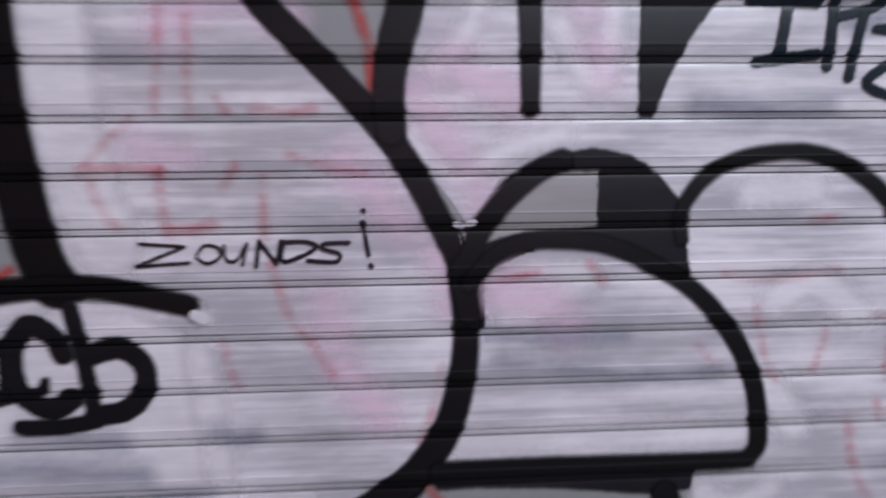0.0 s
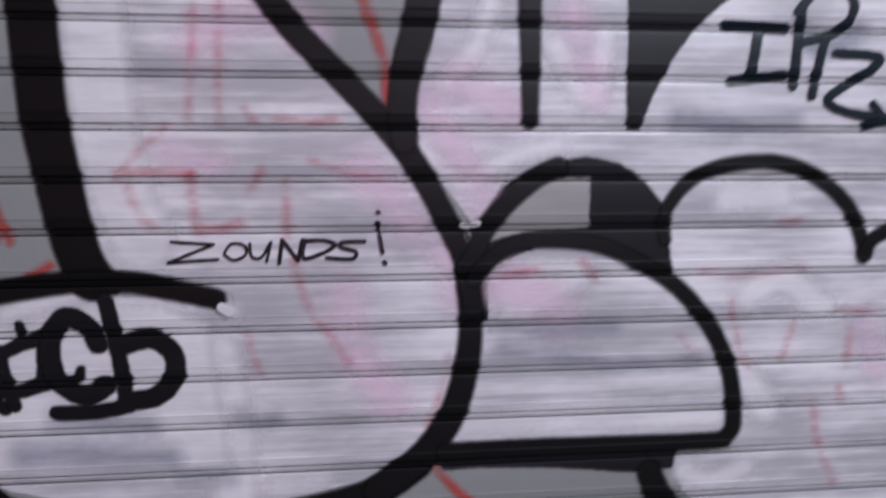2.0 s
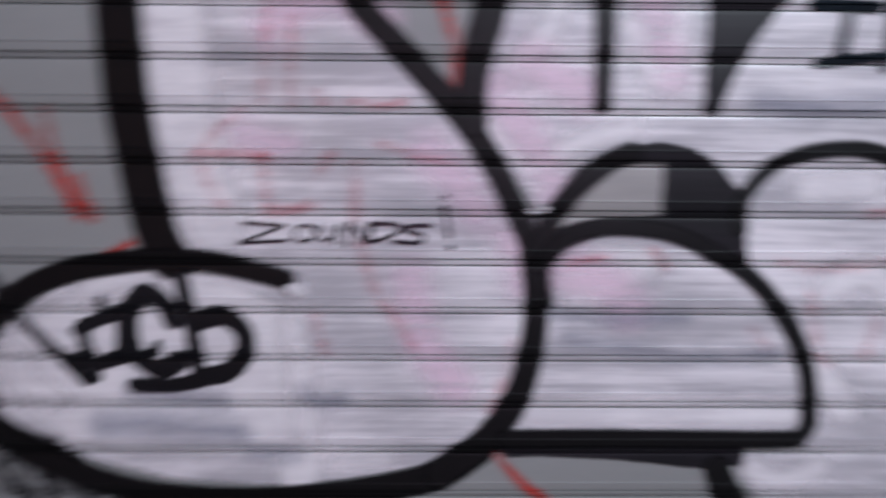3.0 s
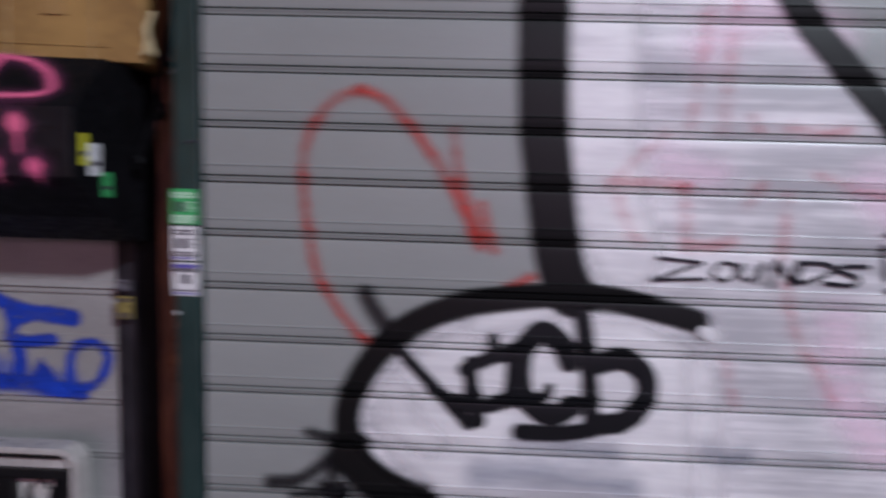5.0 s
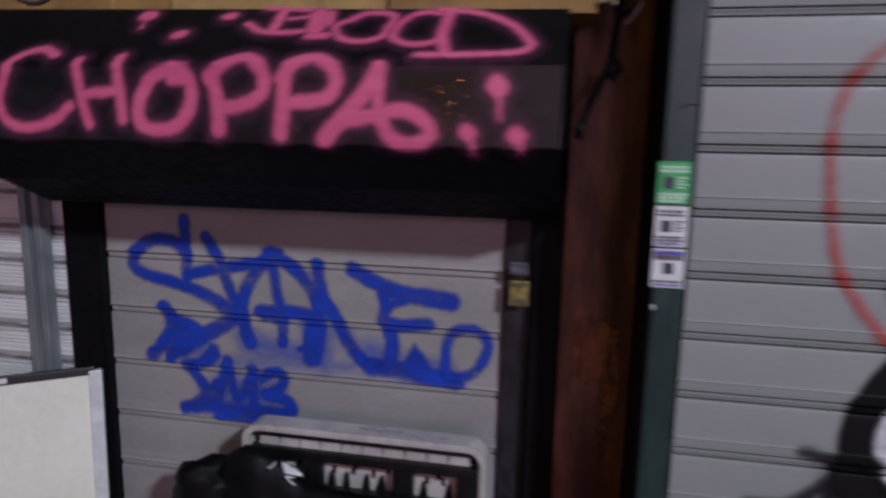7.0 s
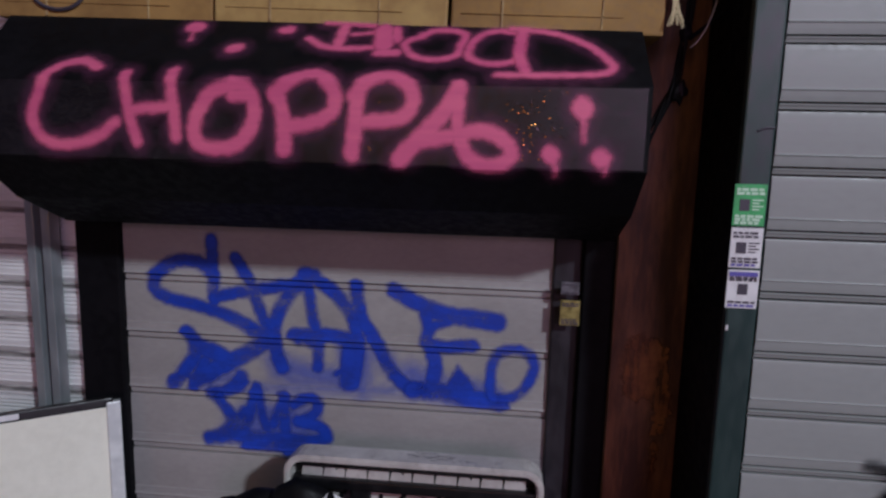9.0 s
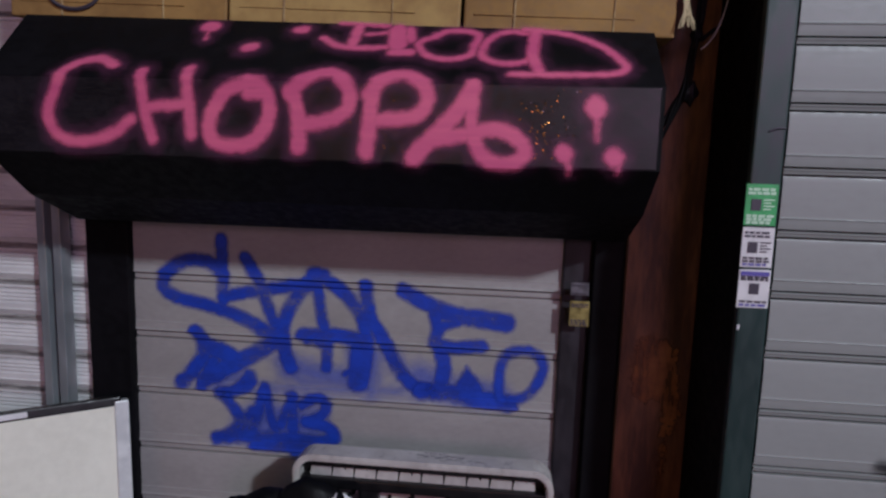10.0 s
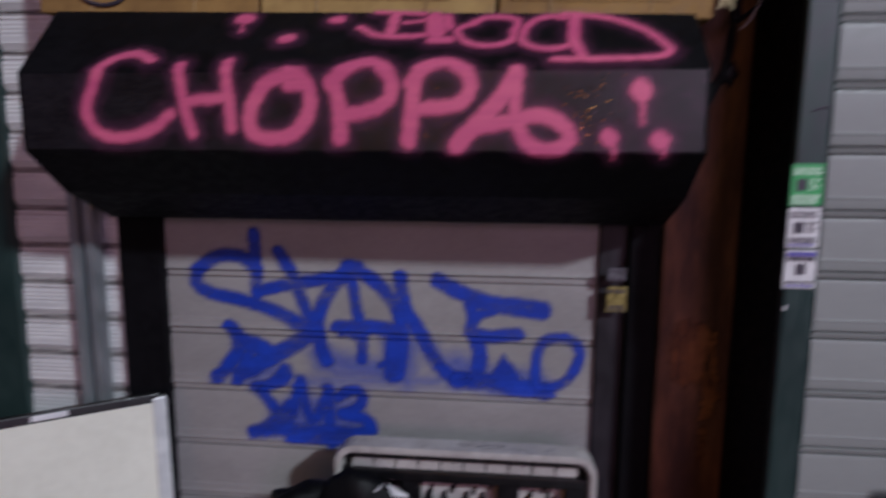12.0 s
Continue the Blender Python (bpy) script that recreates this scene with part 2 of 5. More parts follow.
# ---- roller shutters ----
class Shutter:
    """Slats of one pitch in an upright plane; joint is the height of one joint's middle."""

    def __init__(self, plane, pitch, joint, undercut=0.0, fold=False, ribs=False):
        self.plane, self.pitch, self.joint = plane, pitch, joint
        k = pitch / 0.095
        # how far the steel stands out, by the way down from a joint's middle
        self.steps = ((0.0, -0.001), (0.0055, -0.001), (0.006, -0.007), (0.0088, -0.007), (0.0092, 0.0012), (0.02, 0.0018),
                      (0.03 * k, 0.002), (0.05 * k, 0.0018), (pitch - 0.0275, 0.0014), (pitch - 0.0265, 0.0027), (pitch - 0.025, 0.0029), (pitch - 0.0243, 0.002),
                      (pitch - 0.0125, 0.0028 - undercut), (pitch - 0.0105, 0.0042 - undercut), (pitch - 0.0085, 0.005 - undercut), (pitch - 0.0075, 0.0044 - undercut), (pitch - 0.0072, -0.007), (pitch - 0.0048, -0.007),
                      (pitch - 0.0043, -0.001), (pitch, -0.001))

        if fold:
            # a fine ridge, a groove, a rounded lip, and a second groove over the next slat's head
            self.steps = ((0.0, -0.0004), (0.0038, -0.0016), (0.004, -0.022), (0.0071, -0.022), (0.0073, 0.0003), (0.0095, 0.0009), (0.014, 0.0013), (0.024, 0.0017), (0.036, 0.002), (0.05, 0.0021),
                          (pitch - 0.0285, 0.002), (pitch - 0.0262, 0.0021), (pitch - 0.0254, 0.0032), (pitch - 0.0244, 0.0036), (pitch - 0.0234, 0.0028), (pitch - 0.0225, 0.0019), (pitch - 0.0145, 0.0009), (pitch - 0.0077, -0.0004),
                          (pitch - 0.0075, -0.022), (pitch - 0.0047, -0.022), (pitch - 0.0045, -0.0004), (pitch - 0.0036, 0.0016), (pitch - 0.0018, 0.0012), (pitch, -0.0004))
        if ribs:
            # fine pressed lines across the slat's face
            face = [(0.012 + 0.0042 * i, 0.0022 if i % 2 else 0.0006) for i in range(int((pitch - 0.044) / 0.0042))]
            self.steps = tuple(p for p in self.steps if p[0] < 0.011) + tuple(face) + tuple(p for p in self.steps if p[0] > pitch - 0.028)

    def out(self, z):
        u = (self.joint - z) % self.pitch
        return np.interp(u, [s[0] for s in self.steps], [s[1] for s in self.steps])

    def rows(self, lo, hi, fine):
        zs = []
        k = math.floor((self.joint - hi) / self.pitch) - 1
        while self.joint - k * self.pitch > lo - self.pitch:
            top = self.joint - k * self.pitch
            for (a, _), (b, _) in zip(self.steps, self.steps[1:]):
                n = max(1, math.ceil((b - a) / fine))
                zs += [top - a - (b - a) * i / n for i in range(n)]
            k += 1
        return np.array(sorted(z for z in zs if lo <= z <= hi))

    def spread(self, z):
        """Spray builds up on the lip over each joint."""
        u = (self.joint - z) % self.pitch
        return 0.0032 * np.exp(-((u - self.pitch + 0.01) / 0.007) ** 2) - 0.0008

    def place(self, x, z, lift):
        return x, self.plane - self.out(z) - lift, z

    def slats(self, thing, x0, x1, lo, hi, mat, hinge=None):
        """Each slat an object of its own, all on one mesh."""
        bm = bmesh.new()
        n = max(2, int((x1 - x0) / 0.12))
        lines = []
        for u, d in self.steps:
            lines.append([bm.verts.new((x0 + (x1 - x0) * i / n, -d, -u)) for i in range(n + 1)])
        for r, s in zip(lines, lines[1:]):
            for i in range(n):
                face = bm.faces.new((r[i], s[i], s[i + 1], r[i + 1]))
                face.material_index = int(hinge is not None and r[0].co.z < 0.024 - self.pitch)
        back = [[bm.verts.new((v.co.x, 0.026, v.co.z)) for v in line] for line in (lines[-1], lines[0])]
        for r, s in ((lines[-1], back[0]), (back[0], back[1]), (back[1], lines[0])):
            for i in range(n):
                bm.faces.new((r[i], s[i], s[i + 1], r[i + 1]))
        first = None
        k = math.floor((self.joint - hi) / self.pitch)
        while self.joint - k * self.pitch > lo:
            at = (0, self.plane, self.joint - k * self.pitch)
            if first is None:
                first = part("slat", bm, mat, thing)
                if hinge is not None:
                    first.data.materials.append(hinge)
                ob = first
            else:
                ob = new("slat", first.data)
                ob.parent = thing
            ob.location = at
            k += 1


class Sheet:
    """The front of the shutter box: a way up from the front band's upper edge, along its faces."""

    def __init__(self, corners, zero):
        self.y, self.z = [c[0] for c in corners], [c[1] for c in corners]
        s = [0.0]
        for a, b in zip(corners, corners[1:]):
            s.append(s[-1] + math.hypot(b[0] - a[0], b[1] - a[1]))
        self.s = [v - s[zero] for v in s]

    def rows(self, lo, hi, fine):
        every = np.arange(lo, hi, fine).tolist() + [v for v in self.s if lo < v < hi]
        return np.array(sorted(every))

    def spread(self, s):
        return 0.0 * s

    def place(self, x, s, lift):
        e = 0.002
        y, z = np.interp(s, self.s, self.y), np.interp(s, self.s, self.z)
        dy, dz = np.interp(s + e, self.s, self.y) - np.interp(s - e, self.s, self.y), np.interp(s + e, self.s, self.z) - np.interp(s - e, self.s, self.z)
        size = np.maximum(np.hypot(dy, dz), 1e-6)
        return x, y - lift * dz / size, z + lift * dy / size


class Paint:
    """Strokes and areas of one paint, laid on a surface as one film; 'inside' is the way in from the paint's edge."""

    def __init__(self, surface, fine=0.005, reach=0.012, rolled=False):
        self.surface, self.fine, self.reach, self.rolled, self.marks, self.starts = surface, fine, reach, rolled, [], []

    def letter(self):
        """The marks that follow belong to one letter."""
        self.starts.append(len(self.marks))

    def straight(self, w0, w1, *pts):
        p = np.array(pts)
        w = np.linspace(w0, w1, len(p)) / 2
        self.marks.append(("line", p, w))

    def line(self, w0, w1, *pts):
        p = [np.array(q) for q in pts]
        path = []
        for i in range(len(p) - 1):
            a, b, c, d = p[max(i - 1, 0)], p[i], p[i + 1], p[min(i + 2, len(p) - 1)]
            for k in range(5):
                u = k / 5
                path.append(0.5 * (2 * b + (c - a) * u + (2 * a - 5 * b + 4 * c - d) * u * u + (3 * b - a - 3 * c + d) * u ** 3))
        path.append(p[-1])
        self.marks.append(("line", np.array(path), np.linspace(w0, w1, len(path)) / 2))

    def area(self, *pts):
        self.marks.append(("area", np.array(pts), None))

    def field(self, marks, X, S):
        best = np.full(X.shape, -1.0)
        far = self.reach + self.fine * 2
        for kind, p, w in marks:
            grow = far + (w.max() if kind == "line" else 0)
            c0, c1 = np.searchsorted(X[0], (p[:, 0].min() - grow, p[:, 0].max() + grow))
            r0, r1 = np.searchsorted(S[:, 0], (p[:, 1].min() - grow, p[:, 1].max() + grow))
            x, s = X[r0:r1, c0:c1], S[r0:r1, c0:c1]
            if kind == "line":
                got = np.full(x.shape, -1.0)
                for (ax, az), (bx, bz), wa, wb in zip(p, p[1:], w, w[1:]):
                    L = max((bx - ax) ** 2 + (bz - az) ** 2, 1e-9)
                    k = np.clip(((x - ax) * (bx - ax) + (s - az) * (bz - az)) / L, 0, 1)
                    got = np.maximum(got, wa + (wb - wa) * k - np.hypot(x - ax - k * (bx - ax), s - az - k * (bz - az)))
            else:
                near, odd = np.full(x.shape, 9.0), np.zeros(x.shape, bool)
                for (ax, az), (bx, bz) in zip(p, np.roll(p, -1, 0)):
                    L = max((bx - ax) ** 2 + (bz - az) ** 2, 1e-9)
                    k = np.clip(((x - ax) * (bx - ax) + (s - az) * (bz - az)) / L, 0, 1)
                    near = np.minimum(near, np.hypot(x - ax - k * (bx - ax), s - az - k * (bz - az)))
                    if abs(bz - az) > 1e-9:
                        odd ^= ((az > s) != (bz > s)) & (x < ax + (s - az) * (bx - ax) / (bz - az))
                got = np.where(odd, near, -near)
            best[r0:r1, c0:c1] = np.maximum(best[r0:r1, c0:c1], got)
        return best

    def lay(self, name, mat, lift, label, category="graffiti", bounds=(-9, 9, -9, 9), whole=False):
        """One thing with a film for each stroke or area, or a single film."""
        if whole:
            return tagged(self.film(name, self.marks, mat, lift, bounds), label, category)
        thing = tagged(new(name), label, category)
        starts = sorted({0, *self.starts}) if self.starts else list(range(len(self.marks)))
        for i, (a, b) in enumerate(zip(starts, starts[1:] + [len(self.marks)])):
            name = "letter" if self.starts else "painted_area" if self.marks[a][0] == "area" else "stroke"
            self.film(name, self.marks[a:b], mat, lift + 0.00003 * i, bounds).parent = thing
        return thing

    def film(self, name, marks, mat, lift, bounds):
        every = np.concatenate([p for _, p, _ in marks])
        wide = self.reach + max([w.max() for _, _, w in marks if w is not None] + [0])
        x0, x1 = max(every[:, 0].min() - wide, bounds[0]), min(every[:, 0].max() + wide, bounds[1])
        s0, s1 = max(every[:, 1].min() - wide, bounds[2]), min(every[:, 1].max() + wide, bounds[3])
        xs = np.linspace(x0, x1, max(2, int((x1 - x0) / self.fine)))
        ss = self.surface.rows(s0, s1, self.fine)
        X, S = np.meshgrid(xs, ss)
        D = self.field(marks, X, S) + self.surface.spread(S)
        if self.rolled:
            # a roller leaves the gaps between the slats bare
            D = np.where(self.surface.out(S) < -0.01, -1.0, D)
        use = (np.maximum(np.maximum(D[:-1, :-1], D[1:, :-1]), np.maximum(D[:-1, 1:], D[1:, 1:])) > -self.reach)
        r, c = np.nonzero(use)
        n = len(xs)
        if not len(r):
            return new(name)
        quads = np.stack((r * n + c, r * n + c + 1, (r + 1) * n + c + 1, (r + 1) * n + c), 1)
        keep, quads = np.unique(quads, return_inverse=True)
        px, py, pz = self.surface.place(X.ravel()[keep], S.ravel()[keep], lift)
        me = bpy.data.meshes.new(name)
        me.from_pydata(np.stack((px, py, pz), 1).tolist(), [], quads.reshape(-1, 4).tolist())
        inside = me.attributes.new("inside", "FLOAT", "POINT")
        inside.data.foreach_set("value", D.ravel()[keep].astype(np.float32))
        me.materials.append(mat)
        return new(name, me)


# ---- setting ----
WALL, DOOR = 1.07, 1.305
tagged(part("pavement", slab(-7, 6, -3.0, 1.5, -0.1, 0.0), pavement_stone), "grey worn concrete pavement before the shop fronts", "pavement", kind="structure")
tagged(part("road", slab(-30, 30, -9.0, -3.0, -0.22, -0.12), worn("road_asphalt", (0.06, 0.06, 0.062), (0.035, 0.035, 0.037), 0.75, 0.0, 3.0)), "dark asphalt street", "road", kind="structure")
tagged(part("wall_opposite", slab(-9, 9, -9.4, -9.0, -0.2, 7.0), brick_dark), "plain dark brick front across the street", "wall", kind="structure")
tagged(part("wall_back", slab(-6, 5, 1.5, 1.75, 0.0, 4.2), brick_dark), "dark masonry behind the shutters", "wall", kind="structure")
tagged(part("wall_upper", slab(-6, 5, 1.16, 1.5, 2.5, 4.2), brick_dark), "dark masonry above the shutters", "wall", kind="structure")
tagged(part("wall_right", slab(2.2, 5.0, 1.0, 1.5, 0.0, 2.5), brick_dark), "dark brick pier beside the long shutter", "wall", kind="structure")
tagged(part("wall_left", slab(-6.0, -3.0, 1.2, 1.5, 0.0, 2.5), brick_dark), "dark wall beyond the pale shutter", "wall", kind="structure")

# the long grey shutter
grey = Shutter(WALL, 0.095, 1.83, fold=True)
long_shutter = tagged(empty("roller_shutter", (0, 0, 0)), "closed grey steel roller shutter covered in graffiti", "shutter", "roller shutters")
part("side_guide", slab(2.12, 2.2, 1.03, 1.1, 0.0, 2.5, 0.003), green_paint, long_shutter)
part("bottom_rail", slab(-1.21, 2.12, 1.05, 1.085, 0.0, 0.04, 0.004), galvanised, long_shutter)

# the small door shutter
pale = Shutter(DOOR, 0.125, 1.385)
door_shutter = tagged(empty("roller_shutter", (0, 0, 0)), "closed pale grey door shutter with blue tag", "shutter", "roller shutters")
part("bottom_rail", slab(-2.38, -1.505, 1.29, 1.32, 0.0, 0.04, 0.004), galvanised, door_shutter)

# the white shutter further on
white = Shutter(1.312, 0.0802, 1.3487, 0.008, ribs=True)
side_shutter = tagged(empty("roller_shutter", (0, 0, 0)), "closed off-white narrow-slat shutter behind a steel channel", "shutter", "roller shutters")
part("bottom_rail", slab(-2.72, -2.492, 1.297, 1.327, 0.0, 0.04, 0.004), galvanised, side_shutter)

# ---- frames and posts ----
post = tagged(empty("green_post"), "dark green painted steel post with repair stickers", "post")
part("front_flange", slab(-1.258, -1.213, 1.062, 1.078, 0.0, 2.5, 0.003), green_paint, post)
# the web's shade is put into its colour: black on a green post
part("side_web", slab(-1.256, -1.246, 1.078, 1.262, 0.0, 2.5, 0.002), black_steel, post, "side of the post, its shade painted in black")
part("return_flange", slab(-1.246, -1.2, 1.092, 1.104, 0.0, 2.5, 0.002), green_paint, post)

panel = tagged(empty("wooden_panel"), "brown stained wooden panel between the door frame and the green post", "panel")
part("board", slab(-1.39, -1.256, 1.262, 1.29, 0.0, 2.5, 0.003), rusty_wood, panel)
part("edge_bead", slab(-1.3895, -1.384, 1.257, 1.264, 0.0, 2.5, 0.0015), rusty_wood, panel)

frame_right = tagged(empty("door_frame"), "black painted steel door frame upright with gold stickers", "door frame", "door frame uprights")
part("guide", slab(-1.503, -1.448, 1.293, 1.325, 0.0, 1.53, 0.004), guide_steel, frame_right, "dull dark grey guide rail")
part("upright", slab(-1.448, -1.388, 1.272, 1.32, 0.0, 1.56, 0.004), black_steel, frame_right)
frame_left = tagged(empty("door_frame"), "black painted steel door frame upright beside a white board", "door frame", "door frame uprights")
part("guide", slab(-2.490, -2.396, 1.285, 1.34, 0.0, 1.56, 0.004), black_steel, frame_left)
lintel = tagged(empty("door_lintel"), "black steel lintel under the shutter box", "lintel")
part("beam", slab(-2.475, -1.388, 1.322, 1.48, 1.49, 1.9, 0.003), black_steel, lintel)

channel = tagged(empty("steel_channel"), "galvanised upright steel channel before the pale shutter", "channel")
part("back", slab(-2.58, -2.535, 1.292, 1.298, 0.0, 1.9, 0.001), galvanised, channel)
part("flange", slab(-2.58, -2.562, 1.262, 1.292, 0.0, 1.9, 0.002), galvanised, channel)
part("flange", slab(-2.546, -2.528, 1.262, 1.292, 0.0, 1.9, 0.002), galvanised, channel)
far_post = tagged(empty("dark_post"), "dark green steel post at the far side of the pale shutter", "post")
part("upright", slab(-2.86, -2.735, 1.295, 1.36, 0.0, 2.5, 0.004), green_paint, far_post)
tagged(part("wall_gap", slab(-3.0, -2.86, 1.32, 1.5, 0.0, 2.5), brick_dark), "dark wall beside the far post", "wall", kind="structure")

# ---- shutter box over the door ----
BOX = ((1.22, 1.508), (1.1, 1.562), (1.013, 1.633), (1.013, 1.753), (1.125, 1.862))
box_face = Sheet(BOX[:-1] + ((1.147, 1.8834),), 3)
shutter_box = tagged(empty("shutter_box"), "black steel shutter housing with pink sprayed lettering", "shutter box")


def sagging(bm):
    """The box's upper edge falls a little towards the green post, along the sloping face."""
    for v in bm.verts:
        if v.co.z > 1.86:
            drop = 0.012 - 0.0249 * (v.co.x + 2.451)
            v.co.z += drop
            v.co.y += drop if v.co.y < 1.2 else 0.0
            v.co.x -= 0.018 if v.co.x < -2.44 else 0.0
    return bm


part("casing", sagging(prism(BOX + ((1.32, 1.862), (1.32, 1.508)), -2.451, -1.407)), black_steel, shutter_box)
part("front_band", slab(-2.449, -1.409, 1.0105, 1.0135, 1.635, 1.751, 0.0008, 1), band_steel, shutter_box, "scuffed grey front band")
for x in (-2.455, -1.407):
    part("end_plate", sagging(prism(BOX + ((1.32, 1.862), (1.32, 1.508)), x, x + 0.004)), black_steel, shutter_box)

# ---- graffiti ----
white_paint = Paint(grey, 0.006, rolled=True)
second_coat = Paint(grey, 0.006, 0.03, rolled=True)
dark_smear = Paint(grey, 0.006, 0.03)
pink_bloom = Paint(grey, 0.008, 0.04, rolled=True)
white_nick = Paint(grey, 0.002, 0.004)
grey_paint = Paint(grey, 0.005)
black_fill = Paint(grey, 0.005)
black_outline = Paint(grey, 0.005)
spiky_marks = Paint(grey, 0.005)
under_haze = Paint(grey, 0.006, 0.034)
letter_tag = Paint(grey, 0.004)
marker_word = Paint(grey, 0.002, 0.004)
corner_tag = Paint(grey, 0.004)
red_loop = Paint(grey, 0.005, 0.016)
red_ghost = Paint(grey, 0.005, 0.016)
blue_tag = Paint(pale, 0.004)
blue_mist = Paint(pale, 0.005, 0.03)
pink_tag = Paint(box_face, 0.004, 0.04)

# white_paint
white_paint.area((-0.556, 2.019), (-0.565, 1.829), (-0.572, 1.726), (-0.559, 1.589), (-0.533, 1.493), (-0.479, 1.433), (-0.381, 1.420), (-0.557, 1.426), (-0.667, 1.423), (-0.779, 1.397), (-0.871, 1.327), (-0.932, 1.244), (-0.942, 1.174), (-0.882, 1.117), (-0.736, 1.050), (-0.565, 1.008), (-0.392, 0.996), (-0.220, 1.008), (-0.073, 1.037), (0.038, 1.100), (0.112, 1.196), (0.144, 1.312), (0.138, 1.424), (0.100, 1.532), (0.035, 1.647), (-0.075, 1.774), (-0.214, 1.918), (-0.319, 2.024))
white_paint.area((0.158, 1.437), (0.208, 1.496), (0.319, 1.522), (0.491, 1.474), (0.611, 1.392), (0.677, 1.284), (0.700, 1.101), (0.326, 1.104), (0.084, 1.106))
white_paint.area((0.092, 2.045), (0.071, 1.877), (0.027, 1.769), (0.071, 1.660), (0.152, 1.547), (0.208, 1.627), (0.301, 1.672), (0.420, 1.667), (0.526, 1.581), (0.541, 1.450), (0.657, 1.351), (0.696, 1.237), (0.699, 1.071), (0.569, 1.064), (0.584, 1.012), (0.641, 0.917), (0.686, 0.834), (1.467, 0.780), (1.308, 2.097))
white_paint.line(0.024, 0.024, (-0.317, 1.415), (-0.314, 1.394))

# second_coat
second_coat.line(0.024, 0.028, (-0.549, 1.719), (-0.548, 1.629), (-0.534, 1.536), (-0.494, 1.478), (-0.439, 1.461))
second_coat.area((0.188, 1.414), (0.208, 1.469), (0.274, 1.487), (0.376, 1.479), (0.391, 1.431), (0.321, 1.399), (0.265, 1.361), (0.208, 1.362))
second_coat.line(0.064, 0.086, (-0.330, 1.317), (-0.315, 1.205), (-0.312, 1.101), (-0.319, 1.019))
second_coat.line(0.064, 0.064, (-0.739, 1.144), (-0.671, 1.107))
second_coat.line(0.026, 0.026, (-0.241, 1.045), (-0.142, 1.048))
second_coat.line(0.049, 0.049, (0.141, 1.144), (0.326, 1.145), (0.660, 1.146))
second_coat.line(0.053, 0.053, (0.599, 1.031), (0.656, 1.003), (0.729, 1.031))
second_coat.line(0.064, 0.064, (0.718, 1.401), (0.788, 1.434), (0.878, 1.373))
second_coat.line(0.064, 0.064, (0.716, 1.235), (0.770, 1.160))
second_coat.line(0.028, 0.021, (-0.322, 1.397), (-0.306, 1.391))
second_coat.line(0.043, 0.043, (0.100, 1.819), (0.153, 1.880), (0.184, 1.960))
second_coat.line(0.053, 0.053, (0.312, 1.882), (0.379, 1.789), (0.398, 1.903))
second_coat.line(0.043, 0.043, (0.057, 1.696), (0.131, 1.633), (0.207, 1.674), (0.315, 1.706))
second_coat.line(0.053, 0.053, (0.659, 1.595), (0.776, 1.605))
second_coat.area((-0.908, 1.253), (-0.863, 1.313), (-0.763, 1.384), (-0.615, 1.420), (-0.437, 1.411), (-0.351, 1.369), (-0.320, 1.073), (-0.650, 1.067), (-0.785, 1.091), (-0.869, 1.147))
second_coat.line(0.118, 0.118, (-0.529, 2.010), (-0.523, 1.817), (-0.504, 1.646), (-0.464, 1.530))
second_coat.line(0.053, 0.053, (-0.862, 1.271), (-0.840, 1.208), (-0.798, 1.178))
second_coat.line(0.043, 0.043, (-0.714, 1.396), (-0.586, 1.431))

# dark_smear
dark_smear.line(0.024, 0.024, (-0.300, 1.181), (-0.268, 1.168), (-0.236, 1.174))
dark_smear.line(0.058, 0.05, (-0.700, 1.118), (-0.620, 1.121), (-0.530, 1.113), (-0.440, 1.108))
dark_smear.line(0.021, 0.021, (-0.413, 1.064), (-0.328, 1.057))
dark_smear.line(0.036, 0.036, (0.553, 1.753), (0.650, 1.745), (0.788, 1.758))
dark_smear.line(0.032, 0.032, (0.798, 1.928), (0.848, 1.886), (0.914, 1.929))
dark_smear.line(0.017, 0.017, (0.186, 1.346), (0.276, 1.338), (0.437, 1.344))
dark_smear.line(0.021, 0.021, (0.209, 1.300), (0.440, 1.268), (0.617, 1.274))
dark_smear.line(0.03, 0.03, (-0.640, 1.190), (-0.560, 1.180), (-0.470, 1.172))

# pink_bloom
# thin red overspray, with a cast of pink light painted into its colour
pink_bloom.line(0.064, 0.064, (-0.060, 1.658), (-0.008, 1.605), (0.035, 1.550))
pink_bloom.line(0.075, 0.075, (0.211, 1.437), (0.279, 1.413), (0.326, 1.366))
pink_bloom.line(0.043, 0.043, (-0.407, 1.690), (-0.328, 1.669))
pink_bloom.line(0.064, 0.064, (-0.351, 1.886), (-0.246, 1.941), (-0.152, 1.902))
pink_bloom.line(0.053, 0.053, (0.065, 1.777), (0.156, 1.633), (0.204, 1.529))
pink_bloom.line(0.053, 0.053, (0.337, 1.958), (0.388, 1.804))
pink_bloom.line(0.064, 0.064, (-0.096, 1.418), (-0.075, 1.301), (-0.007, 1.203))
pink_bloom.line(0.064, 0.064, (0.132, 1.822), (0.224, 1.768))
pink_bloom.line(0.053, 0.053, (0.098, 1.507), (0.122, 1.414))
pink_bloom.line(0.043, 0.043, (0.977, 1.343), (1.013, 1.238))

# white_nick
white_nick.straight(0.009, 0.009, (0.130, 1.549), (0.141, 1.547))
white_nick.straight(0.010, 0.010, (0.153, 1.551), (0.160, 1.553))
white_nick.straight(0.004, 0.004, (0.139, 1.547), (0.155, 1.550))
